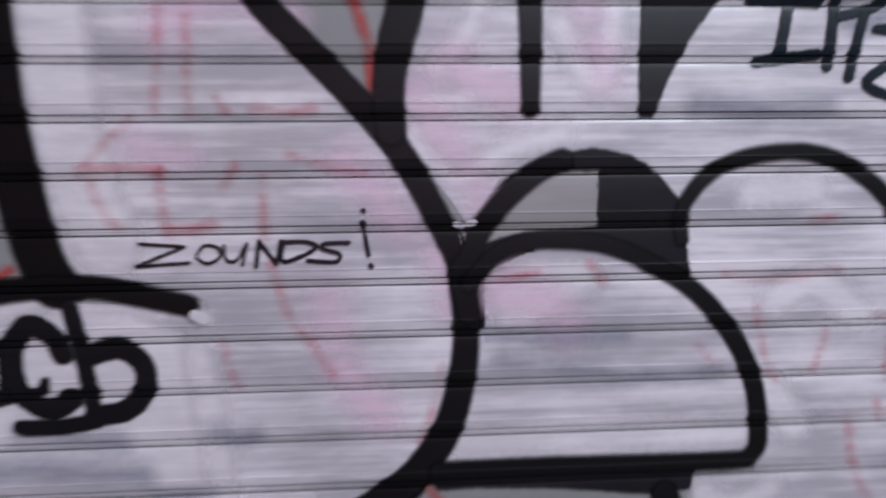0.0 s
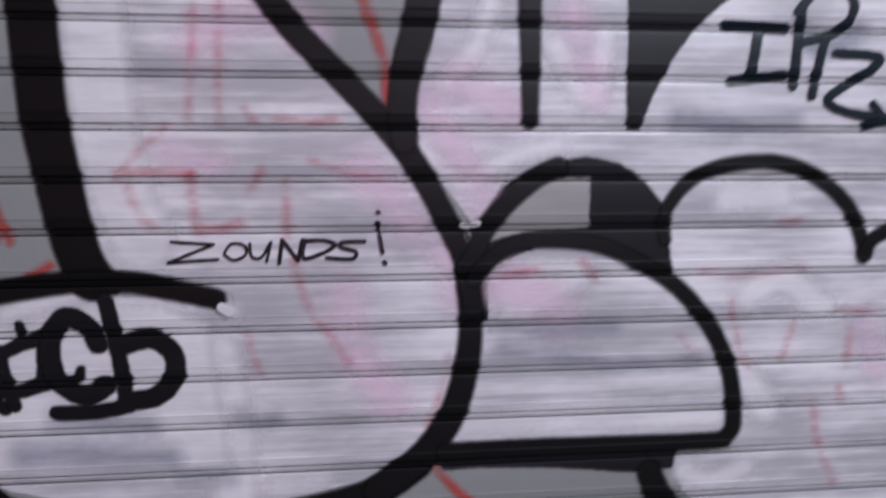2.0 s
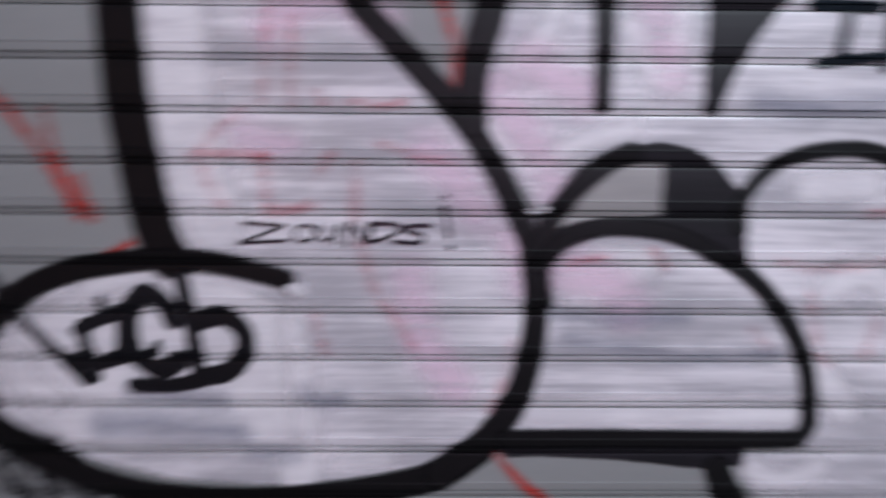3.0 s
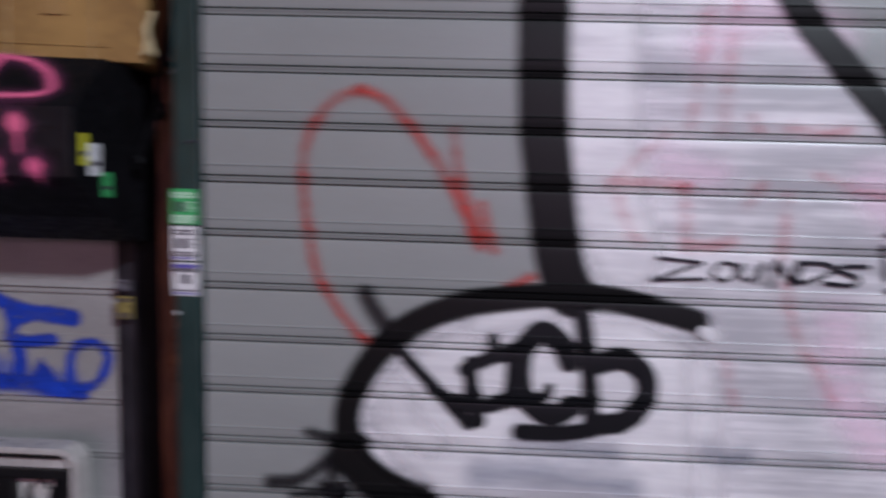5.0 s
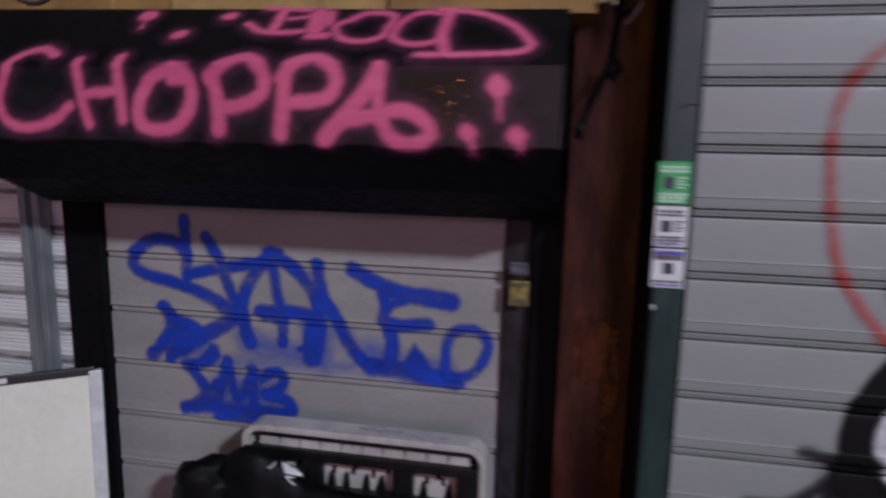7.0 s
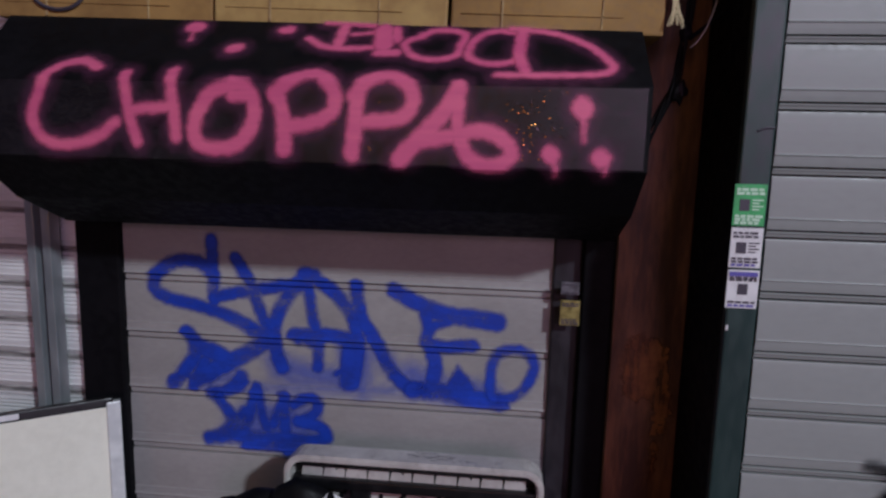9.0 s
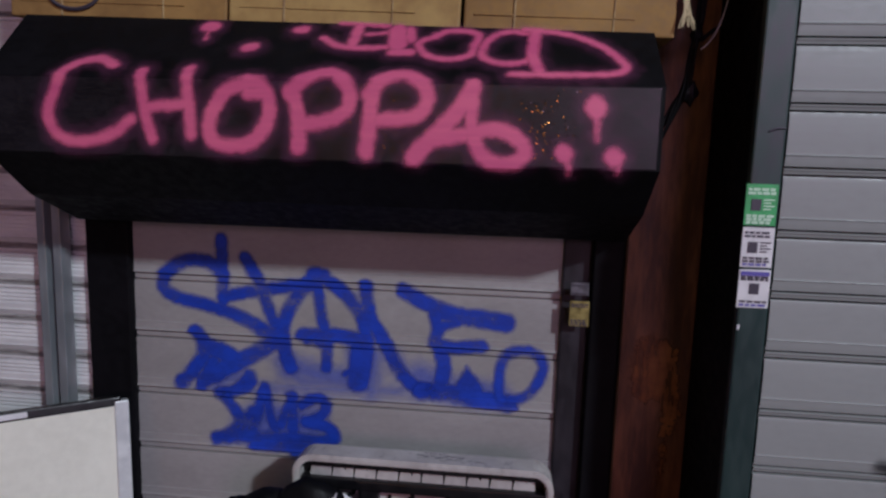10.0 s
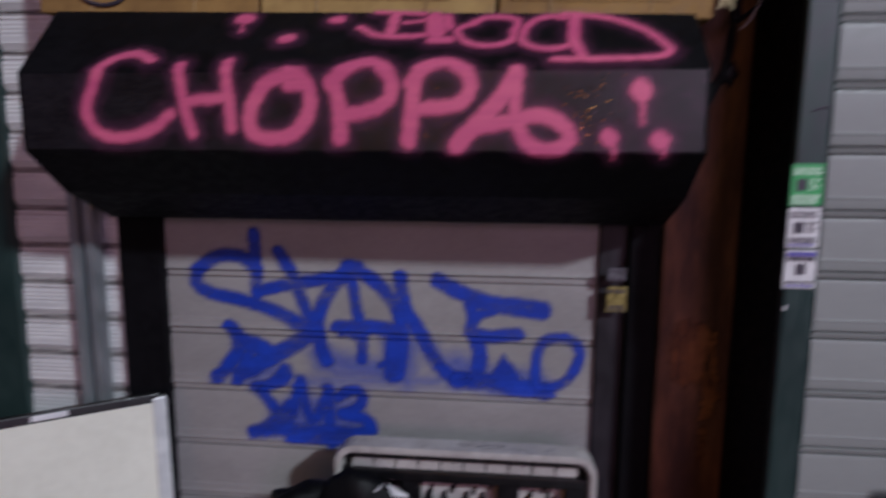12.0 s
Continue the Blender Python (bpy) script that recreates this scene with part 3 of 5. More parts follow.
white_nick.straight(0.003, 0.002, (0.135, 1.534), (0.140, 1.514))
white_nick.straight(0.021, 0.023, (-0.326, 1.400), (-0.313, 1.393))

# grey_paint
grey_paint.area((0.172, 1.511), (0.196, 1.570), (0.251, 1.619), (0.316, 1.640), (0.381, 1.641), (0.380, 1.542), (0.263, 1.536), (0.207, 1.526))

# black_fill
black_fill.area((0.152, 1.475), (0.169, 1.541), (0.212, 1.605), (0.278, 1.663), (0.371, 1.682), (0.440, 1.669), (0.496, 1.629), (0.535, 1.580), (0.548, 1.496), (0.556, 1.439), (0.491, 1.472), (0.409, 1.507), (0.319, 1.520), (0.241, 1.510), (0.186, 1.480))
black_fill.area((0.055, 1.089), (0.129, 1.106), (0.584, 1.094), (0.577, 1.057), (0.573, 1.038), (0.489, 1.032), (0.327, 1.050), (0.164, 1.058), (0.095, 1.055))
black_fill.area((0.438, 2.060), (0.448, 1.931), (0.448, 1.798), (0.451, 1.733), (0.475, 1.731), (0.499, 1.793), (0.538, 1.867), (0.589, 1.935), (0.659, 1.991), (0.742, 2.035), (0.814, 2.076))
black_fill.area((0.876, 2.079), (0.969, 2.038), (1.082, 1.950), (1.188, 1.954), (1.174, 2.092))

# black_outline
black_outline.line(0.086, 0.08, (-0.626, 2.062), (-0.626, 1.953), (-0.619, 1.767), (-0.607, 1.672), (-0.592, 1.575), (-0.577, 1.506), (-0.558, 1.457))
black_outline.line(0.041, 0.051, (-0.337, 1.417), (-0.409, 1.434), (-0.488, 1.452), (-0.577, 1.454), (-0.666, 1.445), (-0.755, 1.428), (-0.834, 1.394), (-0.884, 1.351), (-0.924, 1.294), (-0.948, 1.225), (-0.937, 1.161), (-0.895, 1.112), (-0.837, 1.078), (-0.763, 1.035))
black_outline.line(0.056, 0.064, (-0.950, 1.144), (-0.895, 1.093), (-0.805, 1.042), (-0.680, 0.992), (-0.565, 0.969), (-0.427, 0.959), (-0.289, 0.969), (-0.151, 0.988), (-0.038, 1.020), (0.039, 1.071))
black_outline.line(0.064, 0.043, (-0.038, 1.020), (0.039, 1.077), (0.097, 1.149), (0.127, 1.220), (0.145, 1.312), (0.146, 1.379), (0.138, 1.446))
black_outline.line(0.045, 0.049, (0.150, 1.392), (0.139, 1.470), (0.114, 1.531), (0.082, 1.596), (0.040, 1.670), (-0.006, 1.732), (-0.067, 1.798), (-0.126, 1.858), (-0.174, 1.906), (-0.204, 1.945), (-0.240, 1.992))
black_outline.line(0.053, 0.066, (0.020, 1.712), (0.018, 1.789), (0.031, 1.859), (0.049, 1.919), (0.068, 2.007))
black_outline.line(0.041, 0.041, (0.136, 1.470), (0.158, 1.503), (0.174, 1.541), (0.212, 1.589), (0.272, 1.640), (0.316, 1.661))
black_outline.line(0.032, 0.039, (0.152, 1.442), (0.185, 1.484), (0.241, 1.515), (0.319, 1.520), (0.409, 1.507), (0.491, 1.470), (0.562, 1.425), (0.622, 1.362), (0.667, 1.290), (0.690, 1.224), (0.700, 1.138), (0.689, 1.107), (0.651, 1.095), (0.445, 1.096), (0.268, 1.097), (0.095, 1.095))
black_outline.line(0.028, 0.032, (0.535, 1.518), (0.535, 1.574), (0.576, 1.629), (0.632, 1.659), (0.701, 1.671), (0.771, 1.669), (0.831, 1.649), (0.895, 1.606), (0.938, 1.552), (0.964, 1.482))
black_outline.line(0.049, 0.032, (0.257, 2.020), (0.258, 1.941), (0.260, 1.840), (0.260, 1.750))
black_outline.line(0.053, 0.060, (0.522, 1.033), (0.543, 0.984), (0.578, 0.932), (0.627, 0.838))
black_outline.line(0.032, 0.032, (0.960, 1.482), (0.978, 1.513), (1.020, 1.533), (1.080, 1.545), (1.178, 1.530))

# spiky_marks
spiky_marks.line(0.028, 0.032, (-0.918, 1.444), (-0.900, 1.414), (-0.874, 1.379))
spiky_marks.line(0.024, 0.017, (-1.086, 1.090), (-1.036, 1.096), (-0.994, 1.126), (-0.963, 1.160))
spiky_marks.line(0.013, 0.032, (-1.020, 1.188), (-0.963, 1.176), (-0.922, 1.173))
spiky_marks.line(0.026, 0.015, (-0.947, 1.150), (-0.973, 1.117), (-0.964, 1.057))
spiky_marks.line(0.017, 0.011, (-0.921, 1.108), (-0.879, 1.100), (-0.796, 1.093))
spiky_marks.line(0.015, 0.015, (-1.008, 1.041), (-1.004, 0.980), (-0.998, 0.919))
spiky_marks.line(0.013, 0.013, (-0.915, 1.044), (-0.883, 0.985), (-0.857, 0.924))
spiky_marks.line(0.011, 0.011, (-0.818, 1.011), (-0.809, 0.963), (-0.835, 0.912))
spiky_marks.line(0.011, 0.011, (-0.953, 1.079), (-1.000, 1.071), (-1.047, 1.064))

# under_haze
under_haze.line(0.03, 0.05, (-0.975, 1.150), (-0.930, 1.085), (-0.850, 1.035), (-0.760, 0.990))
under_haze.line(0.03, 0.03, (-1.005, 1.050), (-0.930, 1.010), (-0.840, 0.965))
under_haze.line(0.026, 0.034, (-0.985, 1.090), (-0.975, 1.010), (-0.960, 0.930))
under_haze.line(0.024, 0.03, (-0.870, 1.010), (-0.850, 0.950), (-0.860, 0.900))
under_haze.line(0.03, 0.024, (-0.740, 0.965), (-0.660, 0.935), (-0.580, 0.925))

# letter_tag
letter_tag.letter()
letter_tag.line(0.019, 0.026, (-0.858, 1.349), (-0.801, 1.289), (-0.728, 1.216))
letter_tag.letter()
letter_tag.line(0.017, 0.017, (-0.690, 1.376), (-0.688, 1.353))
letter_tag.line(0.028, 0.028, (-0.737, 1.316), (-0.690, 1.339), (-0.639, 1.352))
letter_tag.line(0.028, 0.028, (-0.729, 1.326), (-0.724, 1.276), (-0.711, 1.223))
letter_tag.line(0.028, 0.028, (-0.748, 1.253), (-0.708, 1.247), (-0.655, 1.262))
letter_tag.line(0.034, 0.034, (-0.647, 1.341), (-0.651, 1.265))
letter_tag.letter()
letter_tag.line(0.039, 0.039, (-0.555, 1.336), (-0.572, 1.372), (-0.606, 1.389), (-0.632, 1.363), (-0.640, 1.325), (-0.635, 1.278), (-0.615, 1.252), (-0.580, 1.236), (-0.546, 1.254))
letter_tag.line(0.019, 0.019, (-0.623, 1.262), (-0.596, 1.271), (-0.588, 1.287))
letter_tag.letter()
letter_tag.line(0.031, 0.031, (-0.535, 1.417), (-0.527, 1.367), (-0.517, 1.302), (-0.509, 1.224))
letter_tag.line(0.039, 0.039, (-0.514, 1.332), (-0.458, 1.343), (-0.420, 1.314), (-0.421, 1.265), (-0.457, 1.230), (-0.509, 1.224))
letter_tag.line(0.031, 0.031, (-0.636, 1.205), (-0.560, 1.205), (-0.506, 1.215))

# marker_word
marker_word.straight(0.007, 0.007, (-0.412, 1.526), (-0.336, 1.520), (-0.419, 1.487), (-0.329, 1.492))
marker_word.line(0.007, 0.007, (-0.316, 1.505), (-0.303, 1.521), (-0.280, 1.517), (-0.278, 1.500), (-0.300, 1.490), (-0.317, 1.501))
marker_word.line(0.007, 0.007, (-0.270, 1.521), (-0.267, 1.496), (-0.249, 1.495), (-0.233, 1.521))
marker_word.straight(0.007, 0.007, (-0.231, 1.523), (-0.240, 1.486))
marker_word.straight(0.009, 0.009, (-0.217, 1.483), (-0.210, 1.527), (-0.182, 1.487), (-0.173, 1.526))
marker_word.line(0.009, 0.009, (-0.168, 1.526), (-0.172, 1.492), (-0.138, 1.500), (-0.112, 1.516), (-0.133, 1.525), (-0.171, 1.524))
marker_word.line(0.009, 0.009, (-0.057, 1.522), (-0.097, 1.521), (-0.102, 1.512), (-0.074, 1.503), (-0.081, 1.489), (-0.128, 1.492))
marker_word.straight(0.007, 0.007, (-0.032, 1.557), (-0.029, 1.536))
marker_word.straight(0.009, 0.009, (-0.028, 1.533), (-0.023, 1.500))
marker_word.straight(0.009, 0.009, (-0.031, 1.578), (-0.029, 1.576))
marker_word.straight(0.010, 0.010, (-0.020, 1.482), (-0.018, 1.479))

# corner_tag
corner_tag.straight(0.021, 0.021, (0.640, 1.930), (0.759, 1.925))
corner_tag.straight(0.021, 0.021, (0.707, 1.923), (0.695, 1.831))
corner_tag.straight(0.019, 0.019, (0.656, 1.825), (0.763, 1.838))
corner_tag.straight(0.020, 0.020, (0.793, 1.970), (0.784, 1.818))
corner_tag.line(0.019, 0.019, (0.785, 1.958), (0.820, 1.996), (0.876, 2.003), (0.901, 1.967), (0.870, 1.923), (0.801, 1.902))
corner_tag.straight(0.019, 0.019, (0.844, 1.909), (0.824, 1.799))
corner_tag.line(0.019, 0.019, (0.869, 1.881), (0.960, 1.875), (0.934, 1.844), (0.858, 1.794), (0.901, 1.768), (0.980, 1.758))
corner_tag.straight(0.017, 0.017, (0.955, 1.784), (0.984, 1.753), (0.942, 1.741))

# red_loop
red_loop.line(0.009, 0.013, (-0.914, 1.356), (-0.956, 1.402), (-1.001, 1.470), (-1.022, 1.561), (-1.031, 1.660), (-1.019, 1.727), (-0.980, 1.778), (-0.932, 1.798))
red_loop.line(0.013, 0.015, (-0.932, 1.798), (-0.883, 1.778), (-0.822, 1.712), (-0.771, 1.638), (-0.719, 1.535))
red_loop.line(0.006, 0.011, (-0.770, 1.733), (-0.758, 1.658), (-0.721, 1.551))
red_loop.line(0.011, 0.011, (-0.628, 1.485), (-0.647, 1.474), (-0.667, 1.465))
red_loop.line(0.019, 0.019, (-0.061, 1.995), (-0.031, 1.908), (-0.012, 1.839), (-0.011, 1.768))
red_loop.line(0.013, 0.017, (0.070, 1.068), (0.118, 1.012), (0.181, 0.955))
red_loop.line(0.009, 0.011, (-0.717, 1.610), (-0.708, 1.570), (-0.693, 1.529))

# red_ghost
red_ghost.line(0.013, 0.013, (-0.352, 1.971), (-0.358, 1.875), (-0.371, 1.748))
red_ghost.line(0.013, 0.013, (-0.307, 1.972), (-0.313, 1.856), (-0.316, 1.748))
red_ghost.line(0.017, 0.017, (-0.501, 1.648), (-0.436, 1.654), (-0.372, 1.649))
red_ghost.line(0.013, 0.013, (-0.485, 1.628), (-0.471, 1.587), (-0.445, 1.550))
red_ghost.line(0.015, 0.015, (-0.372, 1.649), (-0.370, 1.596), (-0.363, 1.546))
red_ghost.line(0.019, 0.019, (-0.363, 1.546), (-0.322, 1.547), (-0.289, 1.559))
red_ghost.line(0.019, 0.019, (-0.206, 1.752), (-0.170, 1.746), (-0.111, 1.748))
red_ghost.line(0.011, 0.011, (-0.256, 1.748), (-0.270, 1.768))
red_ghost.line(0.011, 0.011, (-0.245, 1.657), (-0.268, 1.615))
red_ghost.line(0.013, 0.013, (-0.200, 1.636), (-0.202, 1.531))
red_ghost.line(0.015, 0.015, (-0.191, 1.488), (-0.167, 1.400), (-0.122, 1.333), (-0.093, 1.287))
red_ghost.line(0.013, 0.013, (-0.153, 1.674), (-0.091, 1.657), (-0.029, 1.642))
red_ghost.line(0.011, 0.011, (-0.411, 1.738), (-0.453, 1.698), (-0.501, 1.648))
red_ghost.line(0.011, 0.011, (-0.283, 1.349), (-0.262, 1.265))
red_ghost.line(0.011, 0.011, (0.102, 1.292), (0.085, 1.211), (0.061, 1.148))
red_ghost.line(0.013, 0.013, (0.370, 1.477), (0.395, 1.442))
red_ghost.line(0.011, 0.011, (0.213, 1.447), (0.275, 1.462))
red_ghost.line(0.013, 0.013, (0.819, 1.341), (0.800, 1.268))
red_ghost.line(0.011, 0.011, (0.682, 1.392), (0.707, 1.283), (0.727, 1.252))
red_ghost.line(0.015, 0.015, (0.875, 1.168), (0.891, 1.080), (0.934, 0.989))
red_ghost.line(0.013, 0.013, (0.915, 1.372), (0.972, 1.359))
red_ghost.line(0.011, 0.011, (0.944, 1.324), (0.944, 1.251))
red_ghost.line(0.015, 0.015, (0.929, 1.203), (0.939, 1.165))
red_ghost.line(0.011, 0.011, (0.620, 1.449), (0.715, 1.440), (0.835, 1.454))
red_ghost.line(0.011, 0.011, (0.780, 1.546), (0.815, 1.550))
red_ghost.line(0.011, 0.011, (0.573, 1.323), (0.604, 1.286))

# blue_tag
blue_tag.line(0.029, 0.029, (-2.201, 1.400), (-2.231, 1.421), (-2.281, 1.422), (-2.324, 1.394), (-2.331, 1.362), (-2.300, 1.342), (-2.233, 1.328), (-2.159, 1.305), (-2.086, 1.268))
blue_tag.line(0.027, 0.027, (-2.203, 1.471), (-2.202, 1.414), (-2.201, 1.339))
blue_tag.line(0.027, 0.027, (-2.152, 1.433), (-2.128, 1.394), (-2.104, 1.335), (-2.081, 1.273))
blue_tag.line(0.027, 0.027, (-2.196, 1.349), (-2.110, 1.368), (-2.001, 1.383))
blue_tag.line(0.031, 0.031, (-2.001, 1.402), (-2.037, 1.362), (-2.066, 1.313), (-2.071, 1.252), (-2.054, 1.204))
blue_tag.line(0.025, 0.025, (-2.001, 1.400), (-1.989, 1.317), (-1.977, 1.269), (-1.979, 1.208))
blue_tag.line(0.034, 0.034, (-2.006, 1.404), (-1.985, 1.401))
blue_tag.line(0.029, 0.029, (-1.989, 1.400), (-1.942, 1.367), (-1.906, 1.322), (-1.893, 1.250), (-1.903, 1.176))
blue_tag.line(0.029, 0.029, (-2.030, 1.276), (-1.965, 1.280), (-1.905, 1.274))
blue_tag.line(0.043, 0.043, (-1.905, 1.259), (-1.913, 1.181))
blue_tag.line(0.020, 0.016, (-2.020, 1.263), (-1.961, 1.271), (-1.925, 1.265), (-1.906, 1.242), (-1.913, 1.214), (-1.937, 1.197))
blue_tag.line(0.018, 0.018, (-2.020, 1.268), (-1.991, 1.255))
blue_tag.line(0.029, 0.029, (-1.897, 1.384), (-1.887, 1.323), (-1.857, 1.274), (-1.833, 1.227), (-1.796, 1.183), (-1.758, 1.174))
blue_tag.line(0.038, 0.038, (-2.084, 1.261), (-2.148, 1.220), (-2.211, 1.187), (-2.246, 1.166))
blue_tag.line(0.031, 0.031, (-2.262, 1.270), (-2.242, 1.244))
blue_tag.line(0.038, 0.038, (-2.245, 1.239), (-2.198, 1.227), (-2.168, 1.209))
blue_tag.line(0.031, 0.031, (-2.240, 1.229), (-2.274, 1.177), (-2.297, 1.158))
blue_tag.line(0.027, 0.027, (-2.214, 1.136), (-2.174, 1.148), (-2.142, 1.181))
blue_tag.line(0.027, 0.027, (-2.225, 1.207), (-2.251, 1.153))
blue_tag.line(0.027, 0.027, (-2.161, 1.220), (-2.216, 1.170))
blue_tag.line(0.022, 0.022, (-2.210, 1.141), (-2.168, 1.145), (-2.138, 1.167), (-2.147, 1.181))
blue_tag.letter()
blue_tag.line(0.027, 0.027, (-2.198, 1.126), (-2.174, 1.097), (-2.150, 1.056))
blue_tag.line(0.025, 0.025, (-2.136, 1.102), (-2.172, 1.065), (-2.212, 1.037))
blue_tag.line(0.029, 0.029, (-2.220, 1.038), (-2.145, 1.046), (-2.071, 1.045), (-1.973, 1.046))
blue_tag.line(0.022, 0.027, (-2.113, 1.158), (-2.127, 1.100), (-2.145, 1.043))
blue_tag.line(0.022, 0.022, (-2.111, 1.156), (-2.102, 1.104), (-2.090, 1.064))
blue_tag.line(0.022, 0.022, (-2.053, 1.139), (-2.078, 1.072))
blue_tag.line(0.027, 0.027, (-2.053, 1.139), (-2.049, 1.046))
blue_tag.line(0.025, 0.025, (-2.031, 1.123), (-1.997, 1.139), (-1.978, 1.125), (-1.990, 1.100), (-2.021, 1.086))
blue_tag.line(0.029, 0.029, (-2.021, 1.086), (-1.973, 1.076), (-1.963, 1.051), (-2.022, 1.038))
blue_tag.line(0.029, 0.029, (-2.133, 1.026), (-2.034, 1.027))
blue_tag.line(0.020, 0.020, (-2.040, 1.026), (-2.047, 1.011))
blue_tag.letter()
blue_tag.line(0.031, 0.040, (-1.820, 1.380), (-1.777, 1.358), (-1.719, 1.336), (-1.661, 1.330), (-1.609, 1.324))
blue_tag.line(0.027, 0.027, (-1.760, 1.351), (-1.747, 1.307), (-1.752, 1.280))
blue_tag.line(0.020, 0.020, (-1.746, 1.307), (-1.705, 1.321))
blue_tag.line(0.029, 0.029, (-1.749, 1.276), (-1.717, 1.266), (-1.657, 1.273))
blue_tag.line(0.031, 0.031, (-1.745, 1.269), (-1.731, 1.224), (-1.742, 1.175))
blue_tag.line(0.036, 0.036, (-1.779, 1.172), (-1.713, 1.171), (-1.655, 1.163), (-1.596, 1.153))
blue_tag.area((-1.685, 1.232), (-1.713, 1.174), (-1.641, 1.162), (-1.654, 1.193))
blue_tag.letter()
blue_tag.line(0.022, 0.022, (-1.584, 1.266), (-1.610, 1.250), (-1.618, 1.207), (-1.611, 1.166), (-1.563, 1.174), (-1.537, 1.210), (-1.532, 1.246), (-1.556, 1.267), (-1.588, 1.267))

# blue_mist
blue_mist.area((-2.17, 1.095), (-2.115, 1.135), (-2.06, 1.115), (-1.99, 1.125), (-1.965, 1.06), (-2.06, 1.03), (-2.2, 1.04))
blue_mist.area((-2.28, 1.185), (-2.245, 1.225), (-2.17, 1.215), (-2.15, 1.17), (-2.21, 1.145))
blue_mist.line(0.027, 0.027, (-2.069, 1.195), (-2.027, 1.177), (-1.973, 1.180), (-1.925, 1.202))
blue_mist.line(0.013, 0.013, (-2.106, 1.157), (-1.973, 1.162), (-1.818, 1.168))
blue_mist.line(0.045, 0.045, (-1.911, 1.254), (-1.906, 1.183))
blue_mist.line(0.045, 0.045, (-2.067, 1.215), (-1.988, 1.191), (-1.904, 1.186))
blue_mist.line(0.052, 0.052, (-1.780, 1.204), (-1.714, 1.177), (-1.620, 1.171))
blue_mist.line(0.034, 0.034, (-1.876, 1.239), (-1.884, 1.165))
blue_mist.line(0.034, 0.034, (-1.833, 1.230), (-1.784, 1.172))

# pink_tag
pink_tag.letter()
pink_tag.line(0.018, 0.018, (-2.240, 0.023), (-2.272, 0.040), (-2.307, 0.024), (-2.329, -0.022), (-2.342, -0.062), (-2.323, -0.092), (-2.286, -0.100), (-2.238, -0.088), (-2.205, -0.064))
pink_tag.letter()
pink_tag.line(0.018, 0.018, (-2.189, 0.010), (-2.183, -0.045), (-2.171, -0.092))
pink_tag.line(0.016, 0.016, (-2.179, -0.045), (-2.108, -0.039))
pink_tag.line(0.018, 0.018, (-2.115, 0.018), (-2.111, -0.044), (-2.108, -0.084))
pink_tag.letter()
pink_tag.line(0.022, 0.022, (-2.018, -0.008), (-2.049, -0.017), (-2.074, -0.051), (-2.078, -0.085), (-2.059, -0.099), (-2.019, -0.097), (-1.990, -0.070), (-1.984, -0.032), (-1.998, -0.009), (-2.018, -0.006))
pink_tag.line(0.020, 0.020, (-2.018, -0.021), (-1.993, -0.020))
pink_tag.letter()
pink_tag.line(0.022, 0.022, (-1.947, -0.015), (-1.926, 0.003), (-1.889, 0.014), (-1.862, -0.013), (-1.864, -0.041), (-1.890, -0.058), (-1.930, -0.066))
pink_tag.line(0.025, 0.025, (-1.952, -0.018), (-1.945, -0.027))
pink_tag.line(0.021, 0.024, (-1.946, -0.022), (-1.938, -0.058), (-1.939, -0.100))
pink_tag.letter()
pink_tag.line(0.022, 0.022, (-1.831, -0.019), (-1.810, 0.004), (-1.777, 0.012), (-1.749, -0.007), (-1.745, -0.032), (-1.766, -0.051), (-1.815, -0.057))
pink_tag.line(0.024, 0.024, (-1.826, -0.017), (-1.830, -0.058), (-1.835, -0.104))
pink_tag.letter()
pink_tag.line(0.024, 0.027, (-1.677, -0.007), (-1.707, -0.051), (-1.763, -0.109))
pink_tag.line(0.020, 0.020, (-1.677, -0.010), (-1.678, -0.059), (-1.671, -0.075))
pink_tag.line(0.023, 0.023, (-1.740, -0.085), (-1.690, -0.075))
pink_tag.line(0.022, 0.022, (-1.677, -0.072), (-1.640, -0.066), (-1.608, -0.081), (-1.599, -0.101), (-1.621, -0.115), (-1.651, -0.111), (-1.668, -0.095), (-1.674, -0.077))
pink_tag.letter()
pink_tag.line(0.029, 0.029, (-1.502, -0.029), (-1.499, -0.034))
pink_tag.line(0.01, 0.007, (-1.499, -0.036), (-1.497, -0.058), (-1.496, -0.078))
pink_tag.letter()
pink_tag.line(0.024, 0.024, (-1.543, -0.096), (-1.541, -0.099))
pink_tag.line(0.009, 0.006, (-1.538, -0.101), (-1.533, -0.128))
pink_tag.letter()
pink_tag.line(0.026, 0.026, (-1.472, -0.100), (-1.469, -0.103))
pink_tag.line(0.009, 0.006, (-1.466, -0.105), (-1.463, -0.125))
pink_tag.letter()
pink_tag.line(0.03, 0.03, (-2.122, 0.133), (-2.118, 0.133))
pink_tag.line(0.005, 0.005, (-2.120, 0.128), (-2.117, 0.097))
pink_tag.letter()
pink_tag.line(0.02, 0.022, (-2.042, 0.074), (-2.033, 0.077))
pink_tag.letter()
pink_tag.line(0.019, 0.021, (-1.970, 0.126), (-1.960, 0.127))
pink_tag.letter()
pink_tag.line(0.013, 0.013, (-1.923, 0.104), (-1.892, 0.082), (-1.848, 0.078), (-1.809, 0.082))
pink_tag.line(0.010, 0.010, (-1.902, 0.147), (-1.822, 0.140))
pink_tag.line(0.018, 0.018, (-1.869, 0.141), (-1.874, 0.081))
pink_tag.line(0.009, 0.009, (-1.855, 0.115), (-1.819, 0.121))
pink_tag.letter()
